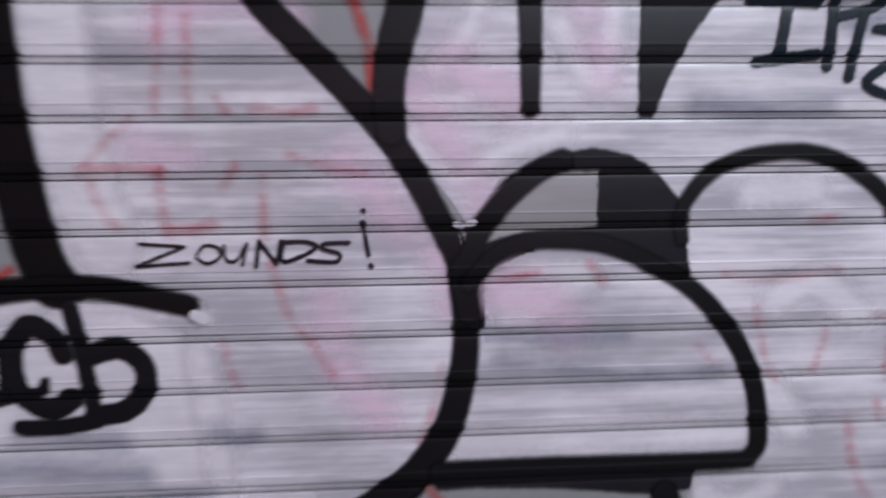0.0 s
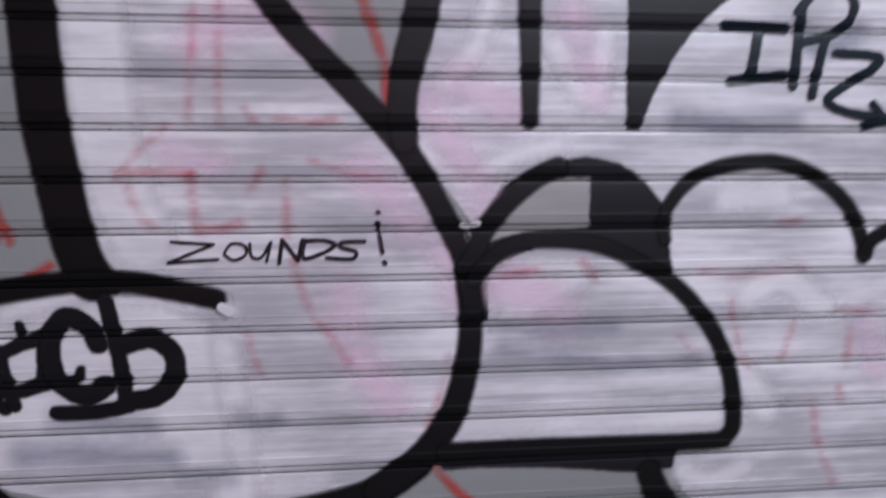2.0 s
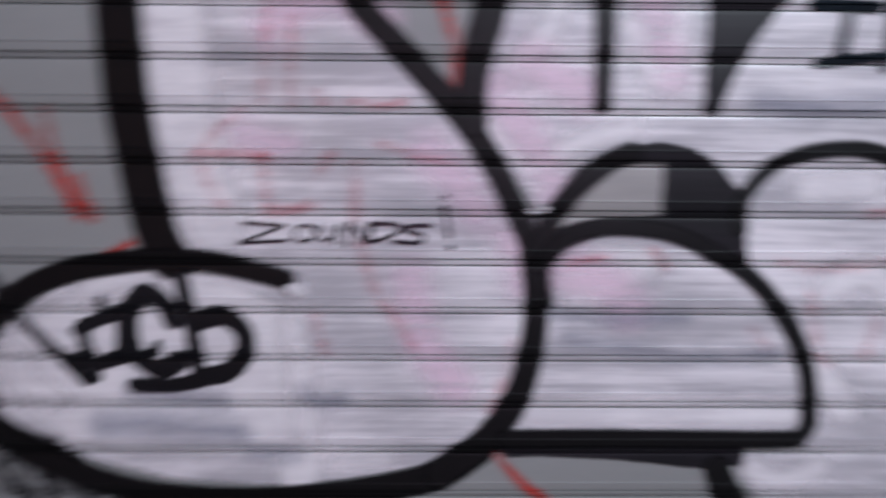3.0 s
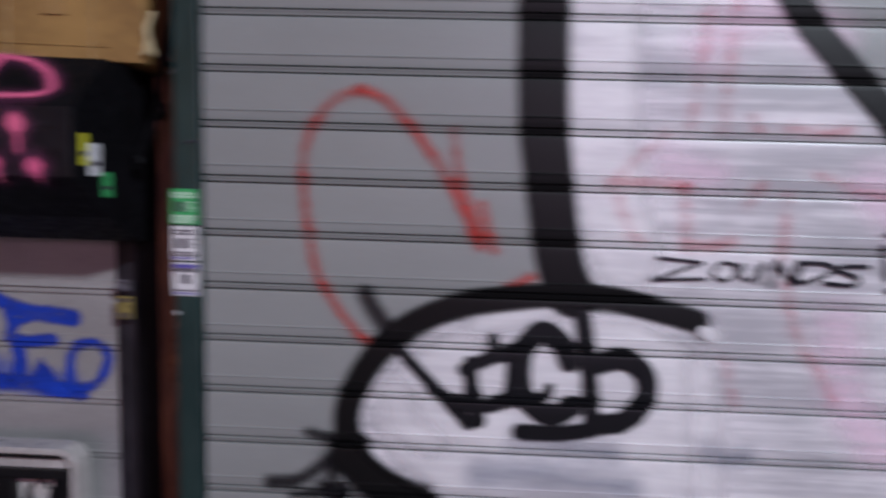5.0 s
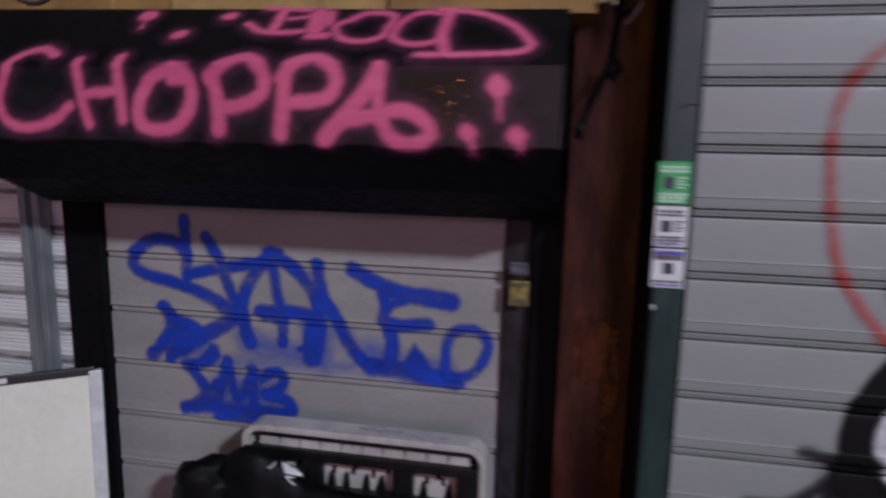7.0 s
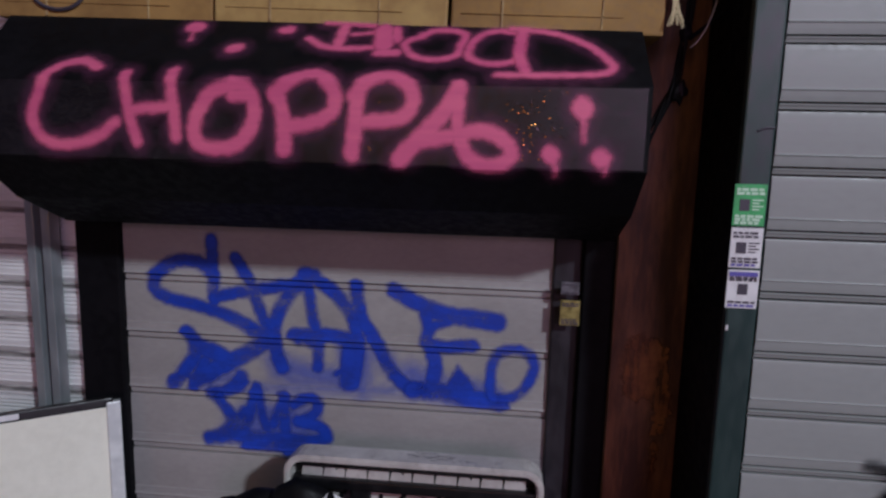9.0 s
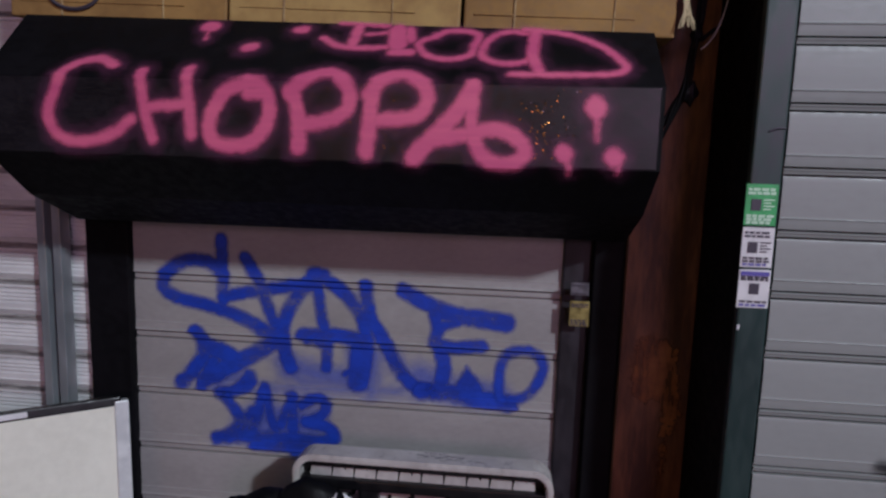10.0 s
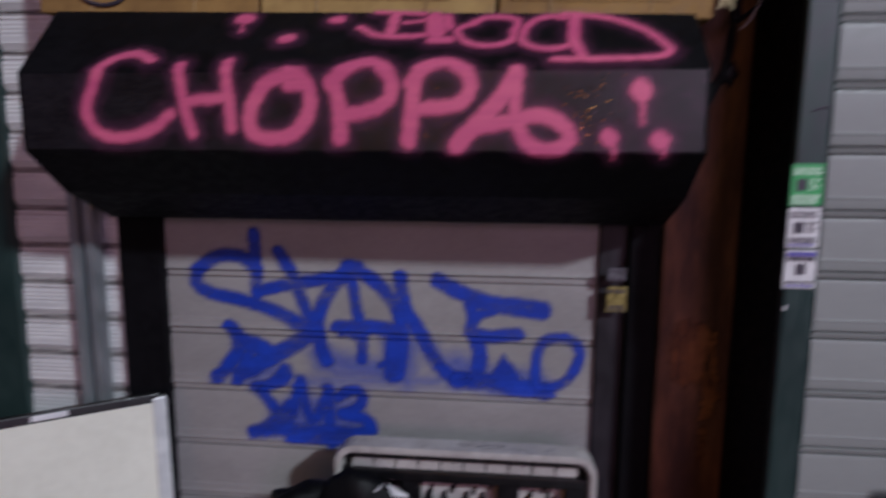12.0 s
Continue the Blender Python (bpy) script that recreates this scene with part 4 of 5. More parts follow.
pink_tag.line(0.030, 0.030, (-1.805, 0.129), (-1.801, 0.087))
pink_tag.line(0.020, 0.020, (-1.806, 0.068), (-1.780, 0.068))
pink_tag.line(0.016, 0.016, (-1.786, 0.130), (-1.781, 0.101))
pink_tag.letter()
pink_tag.line(0.013, 0.013, (-1.743, 0.111), (-1.768, 0.092), (-1.753, 0.062), (-1.722, 0.051), (-1.688, 0.061), (-1.681, 0.085), (-1.677, 0.119), (-1.717, 0.128), (-1.743, 0.114))
pink_tag.letter()
pink_tag.line(0.013, 0.013, (-1.594, 0.121), (-1.629, 0.126), (-1.657, 0.107), (-1.669, 0.070), (-1.658, 0.050), (-1.627, 0.042), (-1.598, 0.052), (-1.587, 0.087), (-1.589, 0.118))
pink_tag.letter()
pink_tag.line(0.018, 0.018, (-1.587, 0.124), (-1.592, 0.069), (-1.583, 0.027))
pink_tag.line(0.013, 0.013, (-1.603, 0.133), (-1.541, 0.122), (-1.491, 0.092), (-1.461, 0.052), (-1.458, 0.032), (-1.480, 0.020), (-1.545, 0.017), (-1.623, 0.016))

WIDE = (-1.2, 2.1, 0.05, 2.5)
white_paint.lay("graffiti_fill", paint_white, 0.0005, "streaky rolled white paint filling large bubble letters", bounds=WIDE)
second_coat.lay("graffiti_coat", paint_coat, 0.0006, "brighter second coat of white brushed in patches", bounds=WIDE)
pink_bloom.lay("graffiti_bloom", paint_blush, 0.0012, "faint pink overspray and pink light painted over the white", bounds=WIDE)
dark_smear.lay("graffiti_smear", paint_smudge, 0.0016, "faint grey smears dragged through the white paint", bounds=WIDE)
red_ghost.lay("graffiti_ghost", paint_ghost, 0.0020, "faint red strokes showing through the white paint", bounds=WIDE)
grey_paint.lay("graffiti_patch", paint_grey, 0.0032, "flat grey painted patch inside an arch", bounds=WIDE)
red_loop.lay("graffiti_loop", paint_red, 0.0028, "thin red sprayed loops on grey shutter slats", bounds=WIDE)
black_fill.lay("graffiti_shadow", paint_charcoal, 0.0030, "thin black painted shadow shapes of the letters", bounds=WIDE)
under_haze.lay("graffiti_haze", paint_shadow, 0.0022, "thin dark sprayed haze under the white oval", bounds=WIDE)
spiky_marks.lay("graffiti_scribble", paint_mist, 0.0034, "thin black spiky sprayed marks round the oval", bounds=WIDE)
black_outline.lay("graffiti_outline", paint_black, 0.0037, "thick black sprayed outline of large bubble letters", bounds=WIDE)
letter_tag.lay("graffiti_tag", tag_black, 0.0042, "black brushed letters inside the white oval", bounds=WIDE)
corner_tag.lay("graffiti_tag", tag_teal, 0.0042, "blue-black dripping tag of three letters on white", bounds=WIDE)
marker_word.lay("marker_writing", marker_black, 0.0045, "word ZOUNDS! in black marker on white paint", "writing", bounds=WIDE)
white_nick.lay("paint_nick", nick_white, 0.0049, "small bare white nicks in the black outline", "nicks", bounds=WIDE)
blue_mist.lay("graffiti_overspray", paint_haze, 0.0006, "thin blue overspray mist on the door shutter", bounds=(-2.38, -1.507, 0.1, 1.495), whole=True)
blue_tag.lay("graffiti_tag", paint_blue, 0.0008, "bright blue sprayed tag on the pale door shutter", bounds=(-2.38, -1.507, 0.1, 1.495))
EDGE = (-2.442, -1.41, -0.25, 0.158)
pink_tag.lay("graffiti_overspray", paint_halo, 0.0036, "pink overspray mist round the sprayed letters", bounds=EDGE, whole=True)
pink_tag.reach = 0.014
pink_tag.lay("graffiti_word", paint_pink, 0.0046, "pink sprayed words BLOOD CHOPPA with dripping dots", "writing", bounds=EDGE)

# bare patch on the wooden panel
peel = Paint(Sheet(((1.262, 0.0), (1.262, 2.5)), 0), 0.005)
peel.area((-1.365, 1.31), (-1.33, 1.33), (-1.285, 1.30), (-1.275, 1.24), (-1.268, 1.17), (-1.285, 1.12), (-1.3, 1.16), (-1.315, 1.2), (-1.35, 1.19), (-1.37, 1.24))
peel.line(0.012, 0.006, (-1.30, 1.2), (-1.297, 1.1), (-1.3, 1.02))
peel.lay("bare_wood_patch", peeled_wood, 0.0008, "bare orange patch where the brown stain has peeled", "patch", whole=True)

# ---- things on and beside the door ----
def carton(x0, x1, y0, y1, z0, z1, label, board=cardboard, taped=0.0):
    """A closed cardboard carton: body, two top flaps with a slit between, tape along the slit and down the front."""
    thing = tagged(empty("cardboard_box", ((x0 + x1) / 2, (y0 + y1) / 2, z0)), label, "box", "cartons on the shutter box")
    ox, oy = (x0 + x1) / 2, (y0 + y1) / 2
    w, d, h = (x1 - x0) / 2, (y1 - y0) / 2, z1 - z0
    bm = slab(-w, w, -d, d, 0.0, h, 0.004)
    for v in bm.verts:
        k = noise.noise(Vector((v.co.x * 3 + ox, v.co.z * 5, v.co.y * 3))) * 0.004
        v.co.y += k
    part("body", bm, board, thing)
    part("flap", slab(-w + 0.002, w - 0.002, -d + 0.001, -0.002, h, h + 0.004, 0.001), card_edge, thing)
    part("flap", slab(-w + 0.002, w - 0.002, 0.002, d - 0.001, h, h + 0.004, 0.001), card_edge, thing)
    part("tape", slab(taped - 0.024, taped + 0.024, -d - 0.0025, -d + 0.001, h * 0.35, h - 0.004, 0.0004, 1), parcel_tape, thing, "shiny brown parcel tape")
    part("crease", slab(-w * 0.9, w * 0.62, -d - 0.0015, -d + 0.001, 0.026, 0.0285, 0.0004, 1), board, thing)
    for x in (0.42,):
        part("crease", slab(w * x, w * x + 0.0025, -d - 0.0015, -d + 0.001, 0.003, h - 0.006, 0.0004, 1), card_edge, thing)
    part("seam", slab(-w * 0.52, -w * 0.5, -d - 0.002, -d + 0.001, 0.004, h - 0.004, 0.0004, 1), card_edge, thing)
    thing.rotation_euler = (0, radians(1.43), 0)
    return thing


carton(-2.53, -2.123, 1.17, 1.45, 1.875, 2.11, "brown cardboard carton with a dark printed ring on black box")
carton(-2.117, -1.712, 1.165, 1.45, 1.865, 2.11, "pale brown cardboard carton on the black shutter box", cardboard_light, 0.15)
carton(-1.706, -1.36, 1.16, 1.45, 1.855, 2.09, "creased brown cardboard carton at the end of the box")
ring = part("printed_ring", tube([(-2.405 + 0.05 * math.cos(a * math.tau / 12), 1.167, 1.925 + 0.034 * math.sin(a * math.tau / 12)) for a in range(13)], 0.0035, 5), ink_dark)
tagged(ring, "dark brown printed ring mark on a carton", "print")


def crate(z0, z1):
    """A white plastic stacking crate: rounded rim, corner pillars, black lattice before white walls."""
    x0, x1, y0, y1 = -2.0, -1.512, 1.15, 1.21
    thing = tagged(empty("plastic_crate", ((x0 + x1) / 2, y0, z0)), "white plastic crate with black lattice side, in front of door", "crate", "stacked crates")
    base = Vector(((x0 + x1) / 2, y0, z0))
    w, h = (x1 - x0) / 2, z1 - z0

    def hoop(r, depth0, depth1, inset, outset=0.0):
        """A rounded frame, open in the middle."""
        bm = bmesh.new()
        rings = []
        for off, y in ((outset, depth0), (inset, depth0), (inset, depth1), (outset, depth1)):
            ring = []
            for cx, cz, a0 in ((w - r, h - r, 0), (-w + r, h - r, 90), (-w + r, r, 180), (w - r, r, 270)):
                for k in range(7):
                    a = radians(a0 + k * 15)
                    q = max(r - off, 0.002)
                    ring.append(bm.verts.new((cx + q * math.cos(a), y, cz + q * math.sin(a))))
            rings.append(ring)
        n = len(rings[0])
        for a, b in zip(rings, rings[1:] + rings[:1]):
            for i in range(n):
                bm.faces.new((a[i], a[(i + 1) % n], b[(i + 1) % n], b[i]))
        bmesh.ops.recalc_face_normals(bm, faces=bm.faces)
        bmesh.ops.bevel(bm, geom=[e for e in bm.edges if abs(e.verts[0].co.y - e.verts[1].co.y) < 1e-6 and e.calc_face_angle(0) > 1], offset=0.003, segments=2, affect="EDGES")
        return bm

    part("rim", hoop(0.038, 0.0, 0.052, 0.013), white_plastic, thing, smooth=False)
    part("back_wall", slab(-w + 0.012, w - 0.012, 0.036, 0.05, 0.012, h - 0.012, 0.002), white_plastic, thing)
    part("top_bar", slab(-w + 0.014, w - 0.014, 0.012, 0.03, h - 0.026, h - 0.015, 0.002), black_plastic, thing)
    part("cross_bar", slab(-w + 0.014, w - 0.014, 0.008, 0.03, h - 0.068, h - 0.048, 0.003), black_plastic, thing)
    part("cross_bar", slab(-w + 0.014, w - 0.014, 0.008, 0.03, h - 0.16, h - 0.125, 0.003), black_plastic, thing)
    for x0, x1, top in ((-w + 0.013, -0.162, h - 0.05), (-0.116, -0.08, h - 0.05), (0.065, 0.104, h - 0.05), (0.19, w - 0.013, h - 0.05)):
        part("upright_bar", slab(x0, x1, 0.01, 0.032, 0.014, top, 0.003), black_plastic, thing)
    # a row of slanted white teeth behind the rim, and crossed bars in the windows
    def tooth(outline, y0=0.02, y1=0.042):
        bm = bmesh.new()
        a, b = [bm.verts.new((x, y0, z)) for x, z in outline], [bm.verts.new((x, y1, z)) for x, z in outline]
        for i in range(len(a)):
            bm.faces.new((a[i - 1], a[i], b[i], b[i - 1]))
        bm.faces.new(a)
        bm.faces.new(b)
        bmesh.ops.recalc_face_normals(bm, faces=bm.faces)
        return bm

    part("tooth_backing", slab(-w + 0.014, w - 0.014, 0.032, 0.0355, h - 0.05, h - 0.014, 0.001, 1), black_plastic, thing)
    for i in range(10):
        x, z0, z1 = -w + 0.03 + i * (2 * w - 0.06) / 10, h - 0.049, h - 0.019
        g, k = 0.003 * math.sin(i * 2.6), 0.003 * math.sin(i * 4.1 + 1)
        part("rib", tooth(((x, z0), (x + 0.0405, z0), (x + 0.0405, z1 - 0.013), (x + 0.031 + g, z1 - 0.003), (x + 0.025, z1 - 0.015 + k), (x + 0.016 + g, z1 - 0.002), (x + 0.004, z1 - 0.006 + k), (x + 0.001, z0 + 0.009))), white_plastic, thing)
    # dark notches that cut into the windows from below and above
    for x, wide, up in ((-0.155, 0.02, 1), (-0.132, 0.014, 0), (-0.066, 0.016, 1), (-0.035, 0.012, 1), (-0.018, 0.016, 0), (0.006, 0.014, 1), (0.036, 0.018, 1), (0.05, 0.012, 0), (0.122, 0.014, 1), (0.15, 0.016, 0), (0.172, 0.013, 1)):
        z0, z1 = (h - 0.126, h - 0.096) if up else (h - 0.066, h - 0.088)
        part("notch", tooth(((x - wide / 2, z0), (x + wide / 2, z0), (x + wide / 4, z1), (x - 0.001, z1)), 0.0285, 0.0365), black_plastic, thing)
    for x, tall in ((-0.14, 0.014), (-0.062, 0.016), (-0.022, 0.013), (0.02, 0.017), (0.128, 0.013), (0.16, 0.015)):
        part("slot", slab(x - 0.0035, x + 0.0035, 0.033, 0.0375, h - 0.094 - tall / 2, h - 0.094 + tall / 2, 0.001), black_plastic, thing)
    for i in range(34):
        x, y = 0.03 + random.gauss(0, 0.03), min(max(random.gauss(0.03, 0.007), 0.012), 0.044)
        part("scuff", slab(x, x + random.uniform(0.003, 0.013), y, y + random.uniform(0.001, 0.0025), h - 0.001, h + 0.0004), scuff_grey, thing)
    for o in thing.children:
        o.location = (0, 0, 0)
    thing.location = base
    return thing


top_crate = crate(0.73, 1.09)
for z in (0.365, 0.0):
    copy_thing(top_crate, pose(-1.756, 1.15, z))


def lumpy_bag(name, mat, at, size, seed, label, category):
    """A slack bag: a rounded body with folds that run up to its gathered top."""
    bm = bmesh.new()
    bmesh.ops.create_uvsphere(bm, u_segments=56, v_segments=36, radius=1)
    for v in bm.verts:
        c = v.co.copy()
        a = math.atan2(c.y, c.x)
        fold = 0.02 * math.sin(a * 7 + seed + 3 * c.z) * max(0, c.z + 0.2) * (1 - abs(c.z)) + 0.06 * noise.noise(c * 1.7 + Vector((seed, 0, 0))) + 0.03 * noise.noise(c * 5 + Vector((0, seed, 0)))
        k = 1 + fold
        flat = (abs(c.x) ** 3 + abs(c.y) ** 3 + abs(c.z) ** 3) ** (-1 / 3)
        v.co = Vector((c.x * k * flat * size[0], c.y * k * flat * size[1], max(c.z * k * flat, -1) * size[2] + size[2]))
    thing = tagged(empty(name, at), label, category)
    part("body", bm, mat, thing, smooth=True)
    return thing


def slack_bag(at, crest, half, back, marks):
    """A slack cloth bag whose crest runs at the given (x, z) heights; creases fall from the crest."""
    bm = bmesh.new()
    xs = [p[0] for p in crest]
    n, rows = 48, []
    for i in range(n + 1):
        x = xs[0] + (xs[-1] - xs[0]) * i / n
        top = float(np.interp(x, xs, [p[1] for p in crest]))
        taper = math.sqrt(max(0.02, 1 - (2 * i / n - 1) ** 8))
        column = []
        for k in range(33):
            a = k / 32
            if a < 0.7:
                z, y = top * (a / 0.7) ** 0.8, -half * taper * (0.75 + 0.25 * math.sin(a * 4)) * (1 - 0.55 * max(0, a - 0.5) / 0.2)
            else:
                z, y = top * (1 - ((a - 0.7) / 0.3) ** 2), -half * 0.34 * taper + (back + half * 0.34 * taper) * ((a - 0.7) / 0.3) ** 0.6
            crease = abs(noise.noise(Vector((x * 9 + z * 3, z * 4.5, 2.0)))) * 0.03 + noise.noise(Vector((x * 26, z * 18, 5.0))) * 0.008
            column.append(bm.verts.new((x, y + (crease if a < 0.75 else 0.0), z)))
        rows.append(column)
    for r, s in zip(rows, rows[1:]):
        for k in range(32):
            bm.faces.new((r[k], s[k], s[k + 1], r[k + 1]))
    bm.faces.new(rows[0])
    bm.faces.new(rows[-1][::-1])
    bmesh.ops.recalc_face_normals(bm, faces=bm.faces)
    skin = [v.co.copy() for column in rows for v in column[:24]]
    thing = tagged(empty("black_bag", at), "slack black bag with a white mark against the crate", "bag")
    part("body", bm, bag_plastic, thing, smooth=True)
    part("gathered_corner", wad((-0.268, -0.01, 0.985), (0.075, 0.045, 0.055), 3.0), bag_plastic, thing, smooth=True)
    for outline, mat in marks:
        print_bm = plate(outline, 0.0, 0.002)
        for v in print_bm.verts:
            spot = min(skin, key=lambda q: math.hypot(q.x - v.co.x, q.z - v.co.z))
            v.co.y += spot.y - 0.003
        part("white_mark", print_bm, mat, thing, "small white printed mark")
    return thing


def plate(outline, y0, y1):
    """A thin upright plate with the given (x, z) outline."""
    bm = prism([(x, z) for x, z in outline], y0, y1)
    for v in bm.verts:
        v.co.x, v.co.y = v.co.y, v.co.x
    bmesh.ops.recalc_face_normals(bm, faces=bm.faces)
    return bm


slack_bag((-1.775, 1.1, 0.0), ((-0.305, 0.86), (-0.287, 0.95), (-0.248, 1.02), (-0.215, 1.062), (-0.18, 1.084), (-0.145, 1.076), (-0.105, 1.05), (-0.07, 1.015), (0.06, 1.0), (0.19, 0.995), (0.225, 0.97), (0.24, 0.9)), 0.075, 0.035,
          ((((-0.112, 1.05), (-0.078, 1.028), (-0.075, 1.022), (-0.1, 1.036)), label_white), (((-0.1, 1.03), (-0.082, 1.02), (-0.084, 1.012), (-0.094, 1.02)), label_white), (((-0.132, 1.046), (-0.122, 1.054), (-0.12, 1.05), (-0.129, 1.043)), label_white)))
lumpy_bag("orange_bag", orange_plastic, (-1.385, 1.1, 0.0), (0.1, 0.06, 0.487), 5.0, "orange plastic bag standing beside black bags", "bag")
side_bag = lumpy_bag("black_bag", bag_plastic, (-1.312, 0.985, 0.0), (0.1, 0.05, 0.492), 8.0, "shiny black rubbish bag at the green post", "bag")
# a pale tube drawn for the highlight along the shiny bag's top
part("highlight_line", tube([(-0.08, 0.03, 0.985), (-0.02, 0.02, 1.005), (0.04, 0.02, 1.02), (0.08, 0.03, 1.03)], 0.0022, 6), wire_grey, side_bag, "thin pale line for the bag's highlight")

# white board leaning on the left upright
board = tagged(empty("white_board", (-2.279, 1.083, 0.0)), "white board with aluminium side and black top, leaning on the frame", "board")
lean = pose(0, 0, 0, 0, 0, 36) @ pose(0, 0, 0, -9, 0, 0)


def leaning(bm):
    bmesh.ops.transform(bm, matrix=lean, verts=bm.verts)
    return bm


part("face", leaning(slab(-0.62, -0.012, 0.0, 0.014, 0.02, 1.142, 0.002)), board_white, board)
part("side_trim", leaning(slab(-0.014, 0.012, -0.006, 0.02, 0.003, 1.152, 0.003)), pale_trim, board, "brushed aluminium edge trim")
part("top_trim", leaning(slab(-0.62, -0.002, -0.004, 0.022, 1.142, 1.16, 0.003)), black_plastic, board, "black top edge")
part("clip", leaning(slab(-0.22, -0.16, -0.007, 0.01, 1.146, 1.157, 0.002)), label_white, board)

# ---- stickers ----
def sticker(name, x0, x1, y, z0, z1, mat, label, bars, code=True, header=None):
    """A printed label: paper, lines of print as bars, and a dark square."""
    thing = tagged(empty(name, ((x0 + x1) / 2, y, z0)), label, "sticker", "stickers on the uprights")
    w, h = (x1 - x0) / 2, z1 - z0
    part("paper", slab(-w, w, -0.0012, 0.0, 0, h, 0.0003, 1), mat, thing)
    ink = ink_pale if mat is label_green else ink_dark
    rows = (0.07, 0.15, 0.23, 0.78, 0.87) if bars > 2 else (0.07, 0.16, 0.74, 0.8)
    for i, k in enumerate(rows[:max(bars, 2) + 2]):
        z, thick = h * k, h * (0.028 if mat is not label_green else 0.034)
        x = -w * 0.86
        while x < w * 0.7:
            run = random.uniform(0.2, 0.5) * w
            part("print_line", slab(x, min(x + run, w * 0.86), -0.002, -0.0011, z - thick, z + thick), ink_blue if i == 0 and mat is label_white else ink, thing)
            x += run + w * 0.09
    if code:
        left = -w * 0.62 if mat is label_green or bars > 2 else -w * 0.3
        part("print_block", slab(left, left + w * 0.62, -0.002, -0.0011, h * 0.36, h * 0.64), ink_dark, thing)
        if left < -w * 0.5:
            for k in range(4):
                part("print_line", slab(w * 0.15, w * (0.6 + 0.22 * (k % 2)), -0.002, -0.0011, h * (0.38 + k * 0.075), h * (0.415 + k * 0.075)), ink, thing)
    if header:
        part("header", slab(-w * 0.9, w * 0.9, -0.0021, -0.0012, h * 0.84, h * 0.95), header, thing)
    return thing


sticker("repair_sticker", -1.263, -1.2165, 1.061, 1.5575, 1.620, label_green, "green printed repair sticker on the green post", 3)
sticker("repair_sticker", -1.2625, -1.216, 1.061, 1.4935, 1.5545, label_white, "white printed sticker with a dark square", 3)
sticker("repair_sticker", -1.262, -1.2155, 1.061, 1.4305, 1.490, label_white, "white sticker with a blue heading line", 2, True, ink_blue)
sticker("gold_sticker", -1.489, -1.452, 1.268, 1.335, 1.384, label_gold, "small gold foil sticker on the black frame", 3, False)
sticker("pale_sticker", -1.489, -1.455, 1.268, 1.395, 1.42, label_grey, "worn pale sticker on the black frame", 2, False)


def end_sticker(y0, y1, z0, z1, mat, label):
    thing = tagged(empty("end_sticker", (-1.4028, (y0 + y1) / 2 + 0.012, z0)), label, "sticker", "stickers on the box end")
    part("paper", slab(-0.0004, 0.0, -(y1 - y0) / 2, (y1 - y0) / 2, 0, z1 - z0, 0.0003, 1), mat, thing)
    part("print_line", slab(-0.0002, 0.0002, -(y1 - y0) * 0.35, (y1 - y0) * 0.35, (z1 - z0) * 0.3, (z1 - z0) * 0.45), ink_dark, thing)


end_sticker(1.016, 1.036, 1.655, 1.71, label_yellow, "yellow sticker on the end of the black box")
end_sticker(1.038, 1.072, 1.638, 1.695, label_white, "white sticker on the end of the black box")
end_sticker(1.076, 1.106, 1.6, 1.645, label_green, "small green sticker on the end of the box")

# small marks on the green post
marks = tagged(empty("paint_scratch", (-1.226, 1.0605, 1.7)), "dark scratch in the green paint of the post", "scratch")
part("scratch", tube([(-0.012, 0, -0.002), (0.0, -0.001, 0.003), (0.012, 0, 0.003)], 0.0016, 5), ink_dark, marks)
chip = tagged(empty("paint_chip", (-1.256, 1.0605, 1.395)), "pale chip in the green paint of the post", "chip")
part("chip", slab(-0.002, 0.002, -0.001, 0.001, 0.0, 0.008, 0.0005, 1), label_white, chip)

# glossy flakes added to imitate small lamp glints on the box's front band
flakes = bmesh.new()
for i in range(150):
    x, z = random.gauss(-1.57, 0.035), random.uniform(1.645, 1.745)
    if not -1.7 < x < -1.43:
        continue
    size = random.uniform(0.0006, 0.0016)
    m = pose(x, 1.0092, z, 90 + random.gauss(0, 5), 0, random.gauss(0, 6)) @ pose(0, 0, 0, 0, 0, random.uniform(0, 360))
    flakes.faces.new([flakes.verts.new(m @ Vector((size * math.cos(a), size * math.sin(a) * 0.7, 0))) for a in (0.2, 1.4, 2.9, 4.4, 5.4)])
tagged(part("glint_flakes", flakes, material("glossy_glint_chip", (0.05, 0.04, 0.04), 0.12, 0.6)), "tiny glossy flakes standing in for glints on the black box", "flakes", kind="stuff")

# orange lamp glints, put into the colour of tiny specks
specks = bmesh.new()
for i in range(75):
    x, z = random.choice((random.gauss(-1.585, 0.022), random.gauss(-1.575, 0.012), random.gauss(-1.77, 0.05))), random.uniform(1.645, 1.748)
    if not -1.9 < x < -1.43:
        continue
    size = random.uniform(0.0005, 0.0017)
    m = pose(x, 1.0085, z, 90 + random.gauss(0, 14), 0, random.gauss(0, 14)) @ pose(0, 0, 0, 0, 0, random.uniform(0, 360))
    specks.faces.new([specks.verts.new(m @ Vector((size * math.cos(a), size * math.sin(a) * 0.8, 0))) for a in (0.2, 1.4, 2.9, 4.4, 5.4)])
tagged(part("glint_specks", specks, material("amber_glint", (0.75, 0.27, 0.06), 0.25, 0.5)), "tiny amber specks painted as lamp glints on the black shutter box", "specks", kind="stuff")

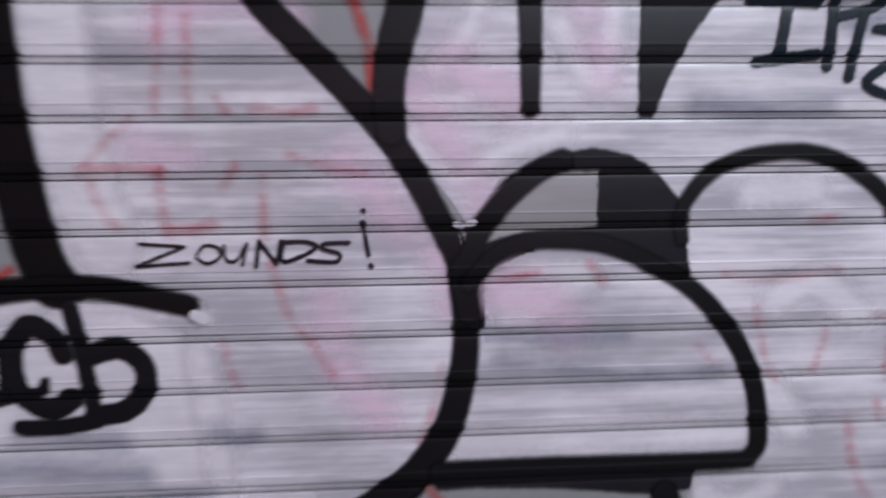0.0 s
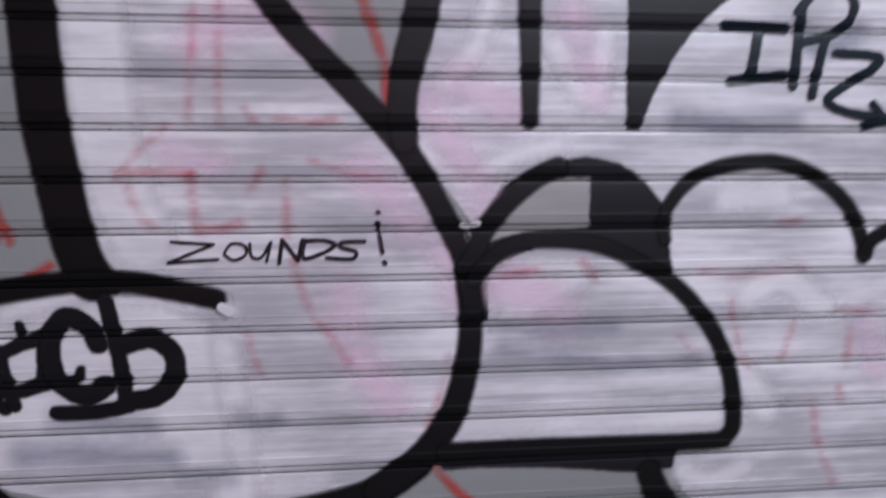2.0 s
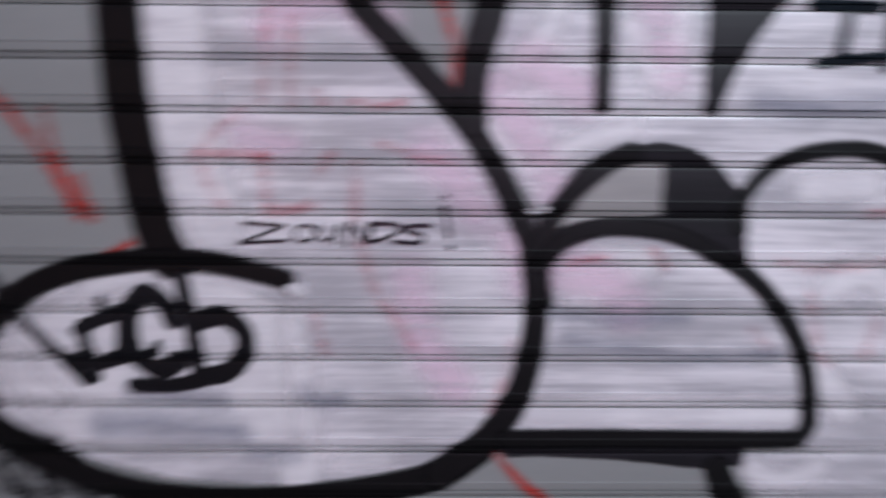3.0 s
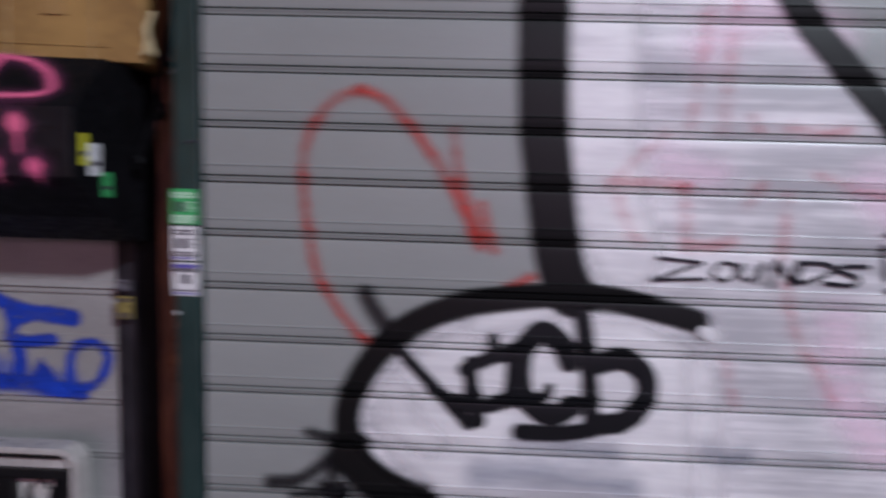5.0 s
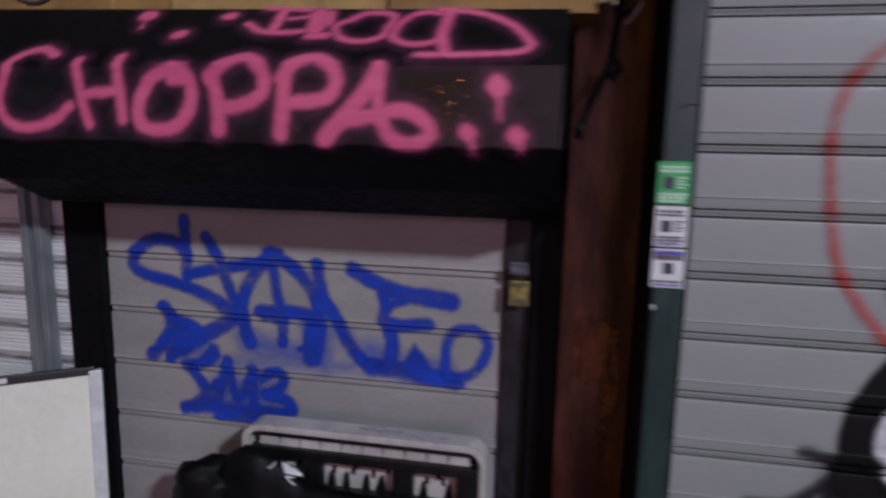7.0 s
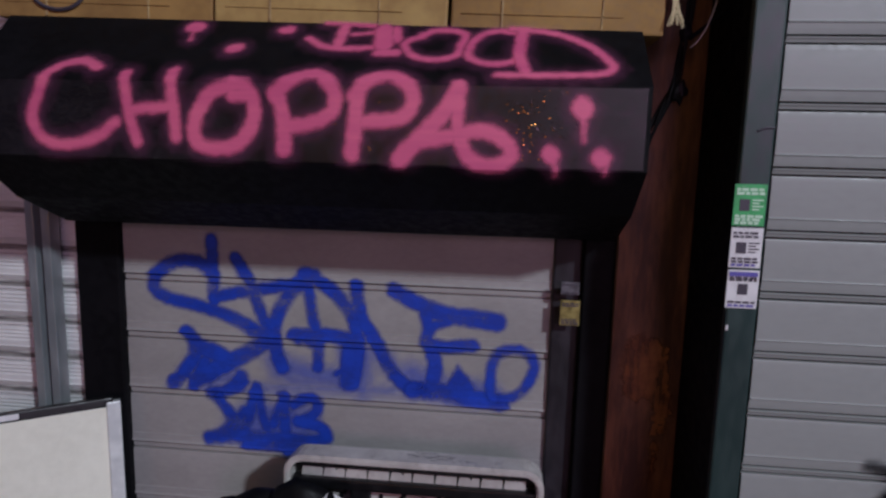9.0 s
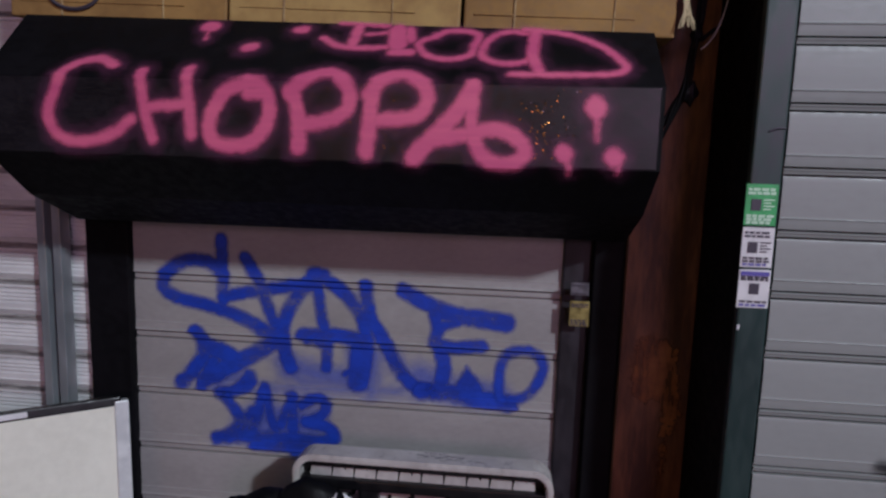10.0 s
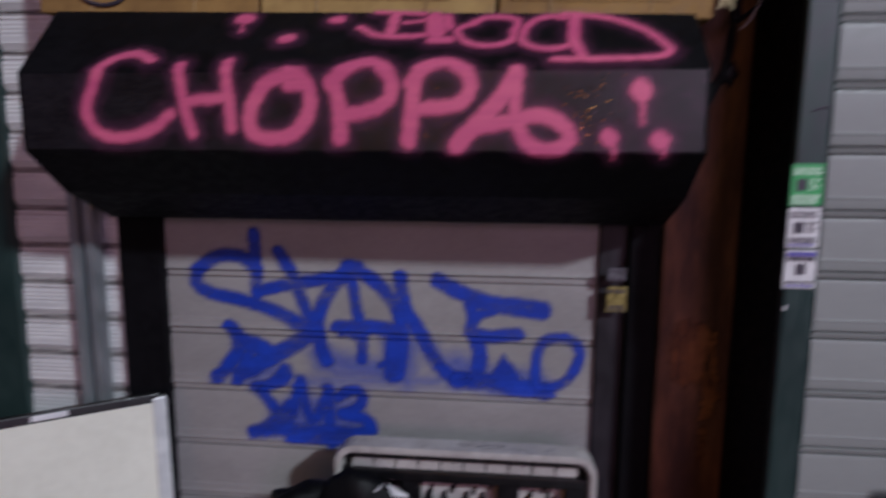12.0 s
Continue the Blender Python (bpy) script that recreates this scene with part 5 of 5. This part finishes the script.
# ---- loose cables at the end of the box ----
cables = tagged(empty("cable_bundle", (-1.36, 1.2, 1.86)), "loose dark and pale cables hanging beside the box", "cable")
run = [(0.07, 0.0, 0.25), (0.052, -0.015, 0.12), (0.04, -0.03, 0.02), (0.032, -0.035, -0.035), (0.024, -0.037, -0.09), (0.008, -0.034, -0.13), (-0.012, -0.03, -0.18), (-0.02, -0.028, -0.21)]
for i in range(5):
    turn, wide = i * math.tau / 5, 0.0045 + 0.0015 * (i % 2)
    part("cable", tube([(x + wide * math.cos(turn + k * 1.3), y + wide * math.sin(turn + k * 1.3), z + 0.004 * (i % 3)) for k, (x, y, z) in enumerate(run)], 0.002 + 0.0005 * (i % 3), 6), bag_plastic, cables)

part("tape_wad", wad((0.031, -0.038, -0.095), (0.012, 0.009, 0.02), 2.0), bag_plastic, cables, "crumpled black tape", smooth=True)
part("tape_wad", wad((-0.016, -0.03, -0.19), (0.008, 0.008, 0.014), 5.0), bag_plastic, cables, smooth=True)
part("tape_wad", wad((0.036, -0.035, 0.0), (0.01, 0.008, 0.016), 9.0), bag_plastic, cables, smooth=True)
part("pale_wire", tube([(0.1, 0.0, 0.25), (0.085, -0.03, 0.08), (0.073, -0.035, 0.02), (0.058, -0.035, -0.012), (0.045, -0.034, -0.025)], 0.0014, 6), wire_grey, cables)
part("cable", tube([(0.045, -0.03, -0.01), (0.09, -0.02, 0.025), (0.15, 0.0, 0.06), (0.2, 0.01, 0.12)], 0.004, 6), bag_plastic, cables)
for i in range(14):
    a, b = random.uniform(-1, 1), random.uniform(-1, 1)
    part("frayed_strand", tube([(0.02 + 0.005 * a, -0.045, 0.085), (0.012 + 0.005 * b, -0.05, 0.05), (0.014 + 0.014 * a, -0.05, 0.012 - 0.012 * abs(b))], 0.0009, 5), twine, cables, "frayed pale twine")

# ---- slats of the shutters ----
grey.slats(long_shutter, -1.208, 2.12, 0.0, 2.5, grey_slat)
pale.slats(door_shutter, -2.396, -1.503, 0.0, 1.5, door_slat)
white.slats(side_shutter, -2.735, -2.490, 0.0, 2.0, white_slat, hinge_grey)
